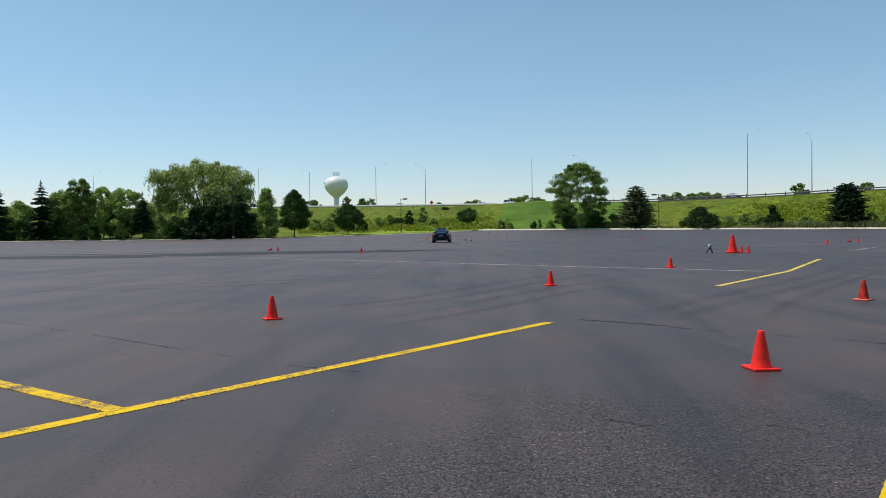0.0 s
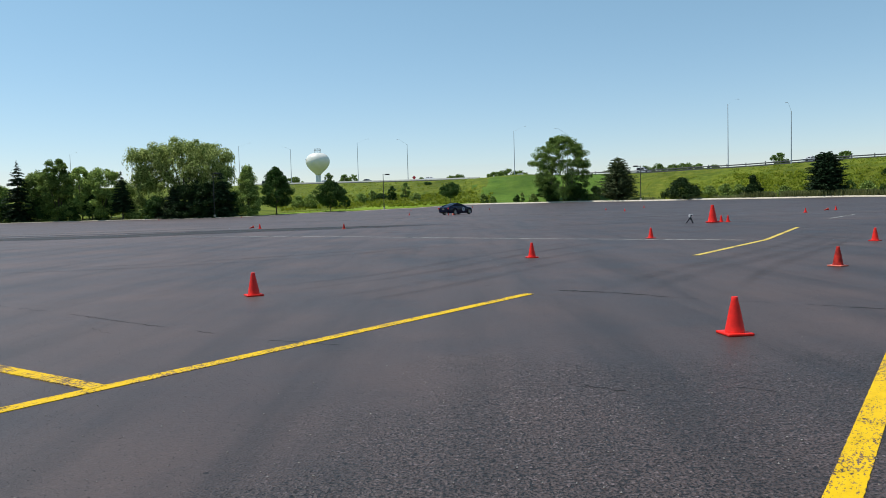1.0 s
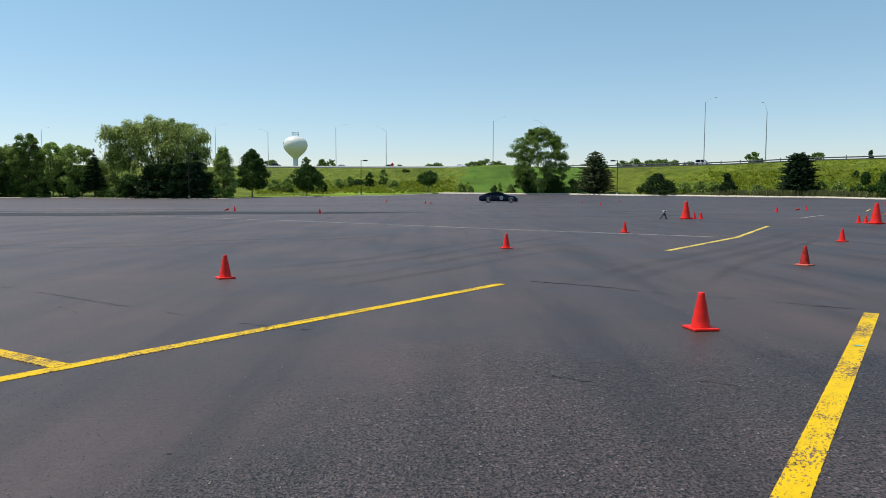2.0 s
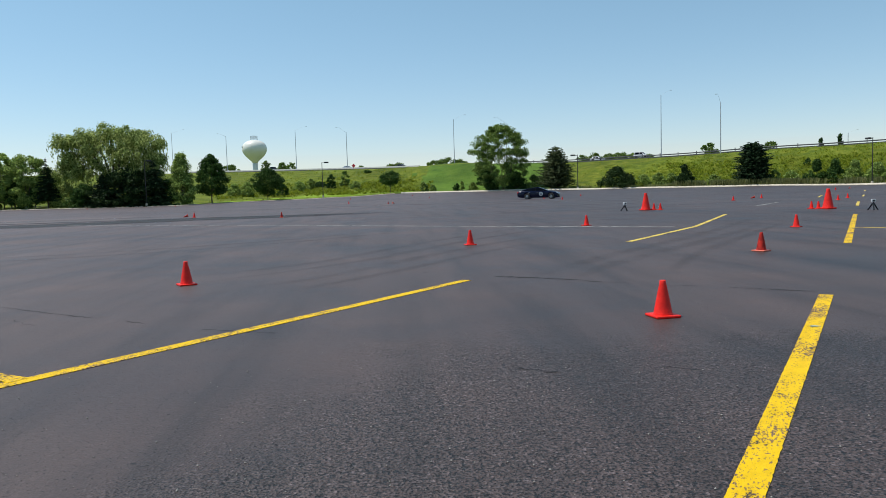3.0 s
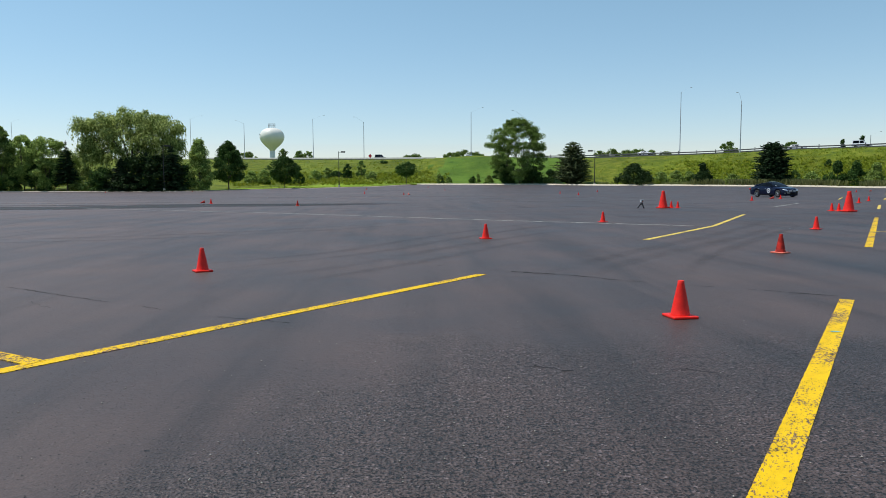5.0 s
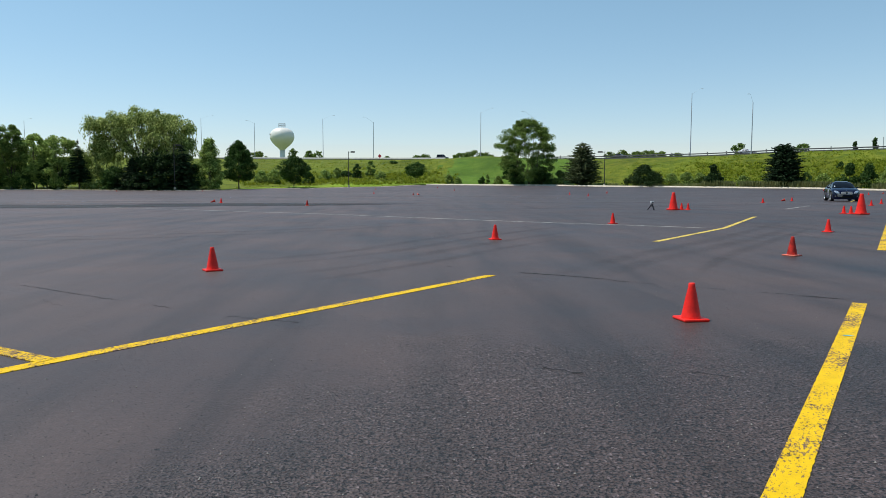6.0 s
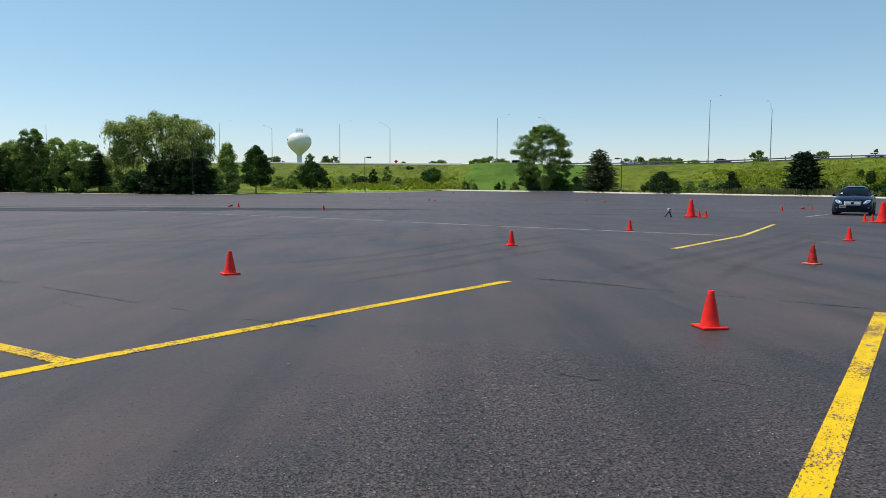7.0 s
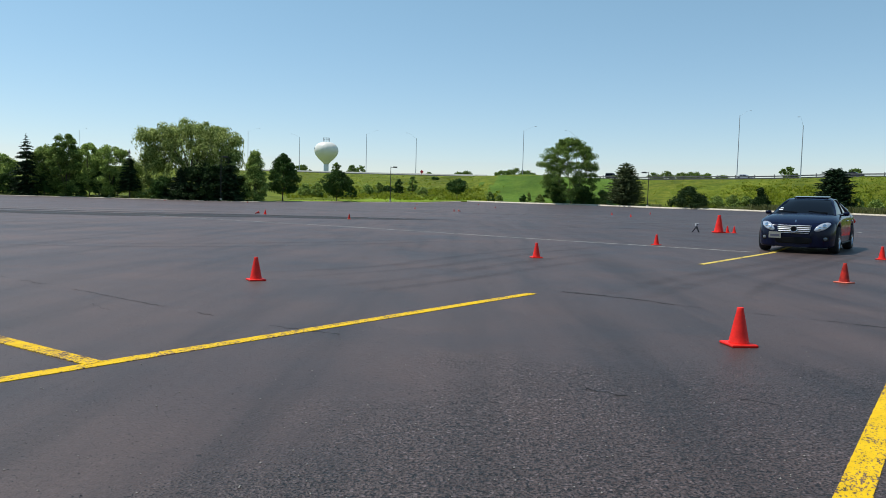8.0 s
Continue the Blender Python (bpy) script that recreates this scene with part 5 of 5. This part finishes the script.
# round decal on the front door
dc = side_point(0.40, 0.62, -1, 0.006)
disc = spun(bmesh.new(), [(0.23, 0.0), (0.23, 0.004)], 32)
bmesh.ops.transform(disc, matrix=Matrix.Translation(dc) @ pose(0, 0, 0, 90, 0, 0), verts=disc.verts[:])
dob = part("door_decal", disc, DECAL, sedan, "round white door decal with dark centre")
inner = spun(bmesh.new(), [(0.15, 0.006), (0.15, 0.009)], 24)
bmesh.ops.transform(inner, matrix=Matrix.Translation(dc) @ pose(0, 0, 0, 90, 0, 0), verts=inner.verts[:])
part("decal_ring", inner, PLATE_BAR, dob)
box_mark = box(bmesh.new(), dc.x, dc.y + -0.012, dc.z, 0.17, 0.006, 0.07)
part("decal_mark", box_mark, DECAL, dob)
# grille, badge, bumper openings, plates
v, f = nose_patch(0, 0.578, 0.38, 0.108, 0, 0.0, 0.005, 6.0, 0.06)
grille = raw("grille", v, f, BLACK_TRIM, sedan, "chrome-barred black grille", True)
for zz, reach in ((0.494, 0.33), (0.537, 0.355), (0.580, 0.365), (0.623, 0.37), (0.672, 0.375)):
    thick = 0.008 if zz in (0.494, 0.672) else 0.014
    bar = [nose_point(reach * (-1 + q / 8), zz, 0.012) for q in range(17)]
    part("grille_bar", tube(bmesh.new(), bar, [thick] * 17, 6), BAR_CHROME, grille, smooth=True)
ring = bmesh.new()
badge_x = nose_point(0, 0.585).x + 0.028
for q in range(24):
    a, b = q * math.tau / 24, (q + 1) * math.tau / 24
    tube(ring, [Vector((badge_x, 0.074 * math.cos(a), 0.585 + 0.074 * math.sin(a))), Vector((badge_x, 0.074 * math.cos(b), 0.585 + 0.074 * math.sin(b)))], [0.010, 0.010], 5, False)
part("round_badge", ring, CHROME, grille, "round chrome badge")
backing = spun(bmesh.new(), [(0.069, 0.0), (0.069, 0.012)], 24)
part("badge_disc", backing, BLACK_TRIM, grille).matrix_basis = pose(badge_x - 0.015, 0, 0.585, 0, 90, 0)
part("hood_ornament", tube(bmesh.new(), [Vector((2.27, 0, 0.755)), Vector((2.255, 0, 0.81))], [0.012, 0.009], 8), CHROME, sedan, "small chrome hood ornament")
v, f = nose_patch(0, 0.315, 0.50, 0.085, 0, 0.0, 0.004, 5.0)
raw("lower_intake", v, f, BLACK_TRIM, sedan, "black lower bumper intake", True)
for side in (-1, 1):
    seam = [nose_point(side * (0.10 + 0.06 * q), 0.705 + 0.004 * q, 0.003) for q in range(9)]
    v, f = strip(seam, 0.010, Vector((0, 0, 1)))
    raw("hood_seam", v, f, BLACK_TRIM, sedan)
plate_at = nose_point(-0.42, 0.430).x + 0.03
plate = part("front_plate", box(bmesh.new(), plate_at, -0.42, 0.430, 0.012, 0.30, 0.150, pose(0, 0, 0, 0, 0, -13), 0.004), PLATE, sedan, "grey front number plate with plain bars")
part("plate_bar", box(bmesh.new(), plate_at + 0.008, -0.42, 0.425, 0.006, 0.22, 0.045, pose(0, 0, 0, 0, 0, -13)), PLATE_BAR, plate)
rear = part("rear_plate", box(bmesh.new(), -2.455, 0, 0.70, 0.012, 0.34, 0.16, None, 0.004), PLATE, sedan, "grey rear number plate with plain bars")
part("plate_bar", box(bmesh.new(), -2.465, 0, 0.70, 0.006, 0.26, 0.05), PLATE_BAR, rear)
part("rear_diffuser", box(bmesh.new(), -2.36, 0, 0.36, 0.18, 1.1, 0.14, None, 0.03), BLACK_TRIM, sedan)
part("screen_sticker", box(bmesh.new(), 1.02, -0.57, 1.055, 0.004, 0.09, 0.07, pose(0, 0, 0, 0, -63, 0)), DECAL, sedan, "white windscreen sticker")
part("screen_sticker", box(bmesh.new(), 0.93, -0.56, 1.10, 0.004, 0.07, 0.05, pose(0, 0, 0, 0, -63, 0)), DECAL, sedan, "white windscreen sticker")
for side in (-1, 1):
    part("wiper", tube(bmesh.new(), [Vector((1.17, side * 0.35 + 0.2, 1.0)), Vector((1.08, side * 0.35 - 0.25, 1.035))], [0.010, 0.008], 5), BLACK_TRIM, sedan)
WHEELS = [(build_wheel(sedan, wx, side), wx, side) for wx in WHEEL_X for side in (-1, 1)]


# ---- highway traffic ----
def highway_vehicle(paint, tall, label, name):
    ob = thing(name, Matrix(), label, "car", "highway traffic")
    h = 1.85 if tall else 1.45
    prof = [(-2.35, 0.45, 0.80), (-2.25, 0.35, 0.98), (-1.0, 0.30, 1.0), (0.9, 0.30, 0.98), (1.5, 0.32, 0.92), (2.2, 0.38, 0.80), (2.35, 0.45, 0.65)]
    secs = []
    for x, lo, hi in prof:
        w = 0.9 if abs(x) < 2.3 else 0.78
        secs.append([(x, -w * 0.9, lo), (x, -w, lo + 0.2), (x, -w * 0.96, hi - 0.06), (x, -w * 0.85, hi), (x, w * 0.85, hi), (x, w * 0.96, hi - 0.06), (x, w, lo + 0.2), (x, w * 0.9, lo)])
    v, f = loft(secs, True)
    f += [tuple(range(8)), tuple(range(len(v) - 1, len(v) - 9, -1))]
    raw("body", v, f, paint, ob)
    back = -2.2 if tall else -1.75
    lean = 0.12 if tall else 0.5
    v, f = loft([[(x, -wb, 0.95), (x, -wt, z), (x, wt, z), (x, wb, 0.95)] for x, wb, wt, z in ((back, 0.8, 0.78, 1.0), (back + lean, 0.82, 0.68, h), (0.15, 0.82, 0.66, h), (1.1, 0.82, 0.76, 0.98))])
    f += [(0, 1, 2, 3)]
    raw("cabin", v, f, paint, ob)
    for side in (-1, 1):
        for x0, x1 in ((back + lean + 0.1, -0.55), (-0.45, 0.35)):
            lo, hi = side * 0.822, side * 0.715
            v = [(x0, lo, 1.03), (x1 + 0.3 * (x1 > 0), lo, 1.03), (x1, hi, h - 0.16), (x0 + 0.1, hi, h - 0.16)]
            raw("side_window", v, [(0, 1, 2, 3)], GLASS, ob)
    raw("windscreen", [(1.06, -0.68, 1.02), (1.06, 0.68, 1.02), (0.24, 0.58, h - 0.06), (0.24, -0.58, h - 0.06)], [(0, 1, 2, 3)], GLASS, ob)
    for wx in (1.4, -1.4):
        for side in (-1, 1):
            wheel = spun(bmesh.new(), [(0.20, -0.1), (0.32, -0.1), (0.33, 0), (0.32, 0.1), (0.18, 0.1), (0.05, 0.08)], 18)
            part("wheel", wheel, TYRE, ob).matrix_basis = pose(wx, side * 0.8, 0.33, 90 * -side, 0, 0)
    return ob


TRAFFIC = [
    (highway_vehicle(WHITE_PAINT, False, "white sedan driving along the highway", "highway_car"), 75.9, -1.0),
    (highway_vehicle(WHITE_PAINT, True, "white van driving along the highway", "highway_van"), 37.2, -4.6),
    (highway_vehicle(WHITE_PAINT, True, "white sport utility vehicle driving along the highway", "highway_car"), 13.4, -1.0),
    (highway_vehicle(WHITE_PAINT, False, "white sedan driving along the highway", "highway_car"), -30.6, -1.0),
    (highway_vehicle(SILVER_PAINT, False, "silver sedan driving along the highway", "highway_car"), -82.7, -4.6),
    (highway_vehicle(DARK_PAINT, False, "dark sedan driving along the highway", "highway_car"), -60.9, -4.6),
    (highway_vehicle(WHITE_PAINT, False, "white sedan driving along the highway", "highway_car"), 1.2, -4.6),
    (highway_vehicle(DARK_PAINT, True, "dark van driving along the highway", "highway_van"), -114.0, -1.0),
]

# ---- cracks, paint mark and grit on the asphalt ----
def crack(points, width, seed):
    rnd = random.Random(seed)
    width *= 2.2
    verts, faces = [], []
    path = []
    for a, b in zip(points, points[1:]):
        n = max(2, int(math.hypot(b[0] - a[0], b[1] - a[1]) / 0.06))
        path += [(a[0] + (b[0] - a[0]) * i / n + rnd.uniform(-0.015, 0.015), a[1] + (b[1] - a[1]) * i / n + rnd.uniform(-0.025, 0.025)) for i in range(n)]
    path.append(points[-1])
    for i in range(len(path) - 1):
        (x0, y0), (x1, y1) = path[i], path[i + 1]
        if noise.noise(Vector((x0 * 2.1, y0 * 2.1, seed * 3.7))) > (0.22 if width > 0.02 else 0.08):
            continue
        w0 = width * rnd.uniform(0.3, 1.0)
        z = lot_z(x0, y0) + 0.0025
        k = len(verts)
        verts += [(x0, y0 - w0, z), (x1, y1 - w0 * rnd.uniform(0.3, 1), z), (x1, y1 + w0, z), (x0, y0 + w0 * rnd.uniform(0.3, 1), z)]
        faces.append((k, k + 1, k + 2, k + 3))
    return tagged(new("crack", mesh_from("crack", verts, faces, CRACK)), "narrow dark crack in the asphalt", "crack", kind="structure")


crack([(1.25, 8.62), (1.55, 8.45), (1.72, 8.32)], 0.028, 1)
crack([(1.72, 8.32), (2.0, 8.1), (2.3, 7.75)], 0.013, 2)
crack([(2.3, 7.75), (2.75, 7.4), (4.0, 6.5)], 0.005, 8)
crack([(-7.0, 9.6), (-4.12, 7.65), (-2.59, 6.52), (-1.58, 5.81), (-0.9, 5.5)], 0.0045, 3)
crack([(-3.6, 6.9), (-3.2, 6.4), (-2.7, 6.1)], 0.003, 4)
crack([(0.38, 9.35), (0.66, 8.98)], 0.012, 5)
crack([(3.60, 6.75), (3.95, 6.5)], 0.008, 6)
crack([(0.55, 4.30), (0.75, 4.08), (0.98, 3.88)], 0.007, 7)
crack([(1.55, 3.95), (2.3, 3.55)], 0.005, 9)


def smear(points, width, seed, material=None, label="dark rubbed tyre mark on the asphalt"):
    """A broad faint tyre mark or pale streak along a bent path."""
    rnd = random.Random(seed)
    verts, faces, fades = [], [], []
    n = 40
    for i in range(n + 1):
        t = i / n * (len(points) - 1)
        x = spline(t, [(k, p[0]) for k, p in enumerate(points)])
        y = spline(t, [(k, p[1]) for k, p in enumerate(points)])
        w = width * (0.35 + 0.65 * math.sin(math.pi * (0.08 + 0.84 * i / n))) * rnd.uniform(0.85, 1.1)
        x2 = spline(min(t + 0.05, len(points) - 1), [(k, p[0]) for k, p in enumerate(points)]) - spline(max(t - 0.05, 0), [(k, p[0]) for k, p in enumerate(points)])
        y2 = spline(min(t + 0.05, len(points) - 1), [(k, p[1]) for k, p in enumerate(points)]) - spline(max(t - 0.05, 0), [(k, p[1]) for k, p in enumerate(points)])
        ln = math.hypot(x2, y2) or 1
        for s in (-1, -0.5, 0, 0.5, 1):
            px, py = x - y2 / ln * w / 2 * s * 1.5, y + x2 / ln * w / 2 * s * 1.5
            verts.append((px, py, lot_z(px, py) + 0.003 + 0.0006 * (seed % 3)))
            fades.append((1 - s * s) * min(1.0, 5 * i / n, 5 * (1 - i / n)))
    for i in range(n):
        for a in range(4):
            faces.append((i * 5 + a, i * 5 + a + 1, i * 5 + 6 + a, i * 5 + 5 + a))
    me = mesh_from("asphalt_mark", verts, faces, material or (SMEAR_DARK if seed < 2 else SMEAR))
    me.attributes.new("fade", "FLOAT", "POINT").data.foreach_set("value", fades)
    return tagged(new("asphalt_mark", me), label, "tyre mark", kind="structure")


for seed, (path, width) in enumerate([
    ([(-30, 37.5), (-24, 37.2), (-17.6, 37.0), (-11.5, 40.0), (-5.6, 41.0), (0, 43)], 4.8),
    ([(-40, 47), (-24, 42), (-12, 43), (-4, 42.5)], 1.2),
    ([(-3.2, 9.4), (-1.28, 11.3), (-0.25, 13.3), (1.07, 15.9), (3.6, 20)], 0.26),
    ([(-2.6, 8.9), (-0.6, 11.2), (0.5, 13.3), (2.0, 16.0), (4.4, 19.6)], 0.24),
    ([(-2.0, 8.0), (-0.78, 9.5), (0.73, 12.2), (1.96, 14.2), (4.2, 17.4)], 0.26),
    ([(-1.2, 7.9), (0.0, 9.6), (1.4, 12.0), (2.7, 14.0)], 0.22),
    ([(1.4, 8.1), (2.15, 9.2), (3.68, 11.3), (6.2, 14.5), (9.1, 18.6), (12.5, 23.5)], 0.28),
    ([(3.2, 8.2), (4.6, 10.6), (7.2, 14.2), (10.6, 18.8)], 0.22),
    ([(2.0, 8.0), (3.0, 9.6), (4.6, 11.6), (7.0, 14.6), (9.9, 18.6)], 0.3),
    ([(2.0, 33), (9, 34.6), (16, 38.5), (24, 41)], 0.9),
    ([(6.0, 56), (16, 60), (26, 58), (33, 50)], 0.7),
    ([(-9, 14.5), (-6, 15.5), (-3, 17.5), (0, 21)], 0.3),
    ([(-10, 13.6), (-6, 14.4), (-2.6, 16.6), (0.8, 20.6)], 0.3),
]):
    smear(path, width, seed)
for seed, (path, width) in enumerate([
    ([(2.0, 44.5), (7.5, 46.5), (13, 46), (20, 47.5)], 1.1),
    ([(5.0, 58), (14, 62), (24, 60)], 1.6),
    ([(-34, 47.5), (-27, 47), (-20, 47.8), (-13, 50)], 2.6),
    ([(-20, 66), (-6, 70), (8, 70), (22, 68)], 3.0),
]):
    smear(path, width, 20 + seed, PALE_STREAK, "pale streak mark on the asphalt")


def paint_blob(x, y, rx, ry, turn, seed):
    rnd = random.Random(seed)
    verts = [(x, y, lot_z(x, y) + 0.0085)]
    n = 22
    for k in range(n):
        a = k * math.tau / n
        q = rnd.uniform(0.7, 1.1)
        dx, dy = rx * q * math.cos(a), ry * q * math.sin(a)
        c, s = math.cos(radians(turn)), math.sin(radians(turn))
        verts.append((x + dx * c - dy * s, y + dx * s + dy * c, lot_z(x, y) + 0.0085))
    faces = [(0, 1 + k, 1 + (k + 1) % n) for k in range(n)]
    return tagged(new("paint_mark", mesh_from("paint_mark", verts, faces, BLUE_PAINT)), "small blue survey paint mark on a yellow line", "paint mark", kind="structure")


paint_blob(1.085, 2.065, 0.050, 0.030, -20, 41)
paint_blob(3.00, 4.87, 0.045, 0.016, -10, 42)
stripe(1.125, 2.035, 3.49, 0.375, LINE_W, YELLOW, "stall_line", "chipped yellow cross line on asphalt", 16, lift=0.006)


def scatter_grit():
    rnd = random.Random(77)
    verts, faces = [], []
    for _ in range(900):
        az, r = rnd.uniform(-40, 42), 1.6 + 9 * rnd.random() ** 1.5
        x, y = polar(az, r)
        s = rnd.uniform(0.002, 0.0055)
        z = lot_z(x, y)
        k = len(verts)
        for dx, dy, dz in ((1, 0, 0.5), (0, 1, 0.5), (-1, 0, 0.4), (0, -1, 0.5), (0.1, 0.1, 1.3), (0, 0, -0.3)):
            verts.append((x + dx * s * rnd.uniform(0.7, 1.3), y + dy * s * rnd.uniform(0.7, 1.3), z + dz * s))
        for a, b in ((0, 1), (1, 2), (2, 3), (3, 0)):
            faces += [(k + a, k + b, k + 4), (k + b, k + a, k + 5)]
    return tagged(new("grit", mesh_from("grit", verts, faces, PEBBLE)), "loose pale grit on the asphalt", "gravel", kind="stuff")


scatter_grit()


# ---- what moves ----
SEDAN_ROWS = [(0.0, -3.04, 72.96, 90), (0.5, -2.1, 80.5, 76), (1.0, 0.12, 88.6, 52), (1.5, 3.95, 92.3, 24), (2.0, 8.47, 92.4, -6), (2.75, 14.8, 87.4, -22), (3.5, 21.9, 81.6, -19),
              (4.0, 27.7, 78.4, -26), (4.5, 32.6, 74.2, -54), (5.2, 34.4, 64.0, -86), (6.0, 30.8, 52.1, -112), (6.5, 26.2, 44.0, -119), (7.0, 21.65, 37.2, -122.5), (7.5, 16.45, 30.25, -124.2), (8.0, 9.50, 19.9, -123.6)]


def motions():
    rows = [(t, pose(x, y, lot_z(x, y), 0, 0, a)) for t, x, y, a in SEDAN_ROWS]
    walk(sedan, rows)
    # wheels roll with the way covered; five spokes repeat every 72 degrees
    way, last = 0.0, None
    spin, spins = 0.0, []
    for n in range(241):
        t = n / 30
        x, y = spline(t, [(r[0], r[1]) for r in SEDAN_ROWS]), spline(t, [(r[0], r[2]) for r in SEDAN_ROWS])
        if last is not None:
            turn = math.degrees(math.hypot(x - last[0], y - last[1]) / WHEEL_R)
            spin += (turn + 36) % 72 - 36
        last = (x, y)
        spins.append((t, spin))
    for wheel, wx, side in WHEELS:
        walk(wheel, [(t, pose(wx, side * 0.79, WHEEL_R, 0, s, 0)) for t, s in spins])
    for ob, x0, off in TRAFFIC:
        keyed = []
        for n in range(9):
            px, py, pz = highway_point(x0 + 20.3 * n, off)
            keyed.append((float(n), pose(px, py, pz + 0.42, 0, 0, math.degrees(math.atan2(HY, HX)))))
        walk(ob, keyed)


motions()
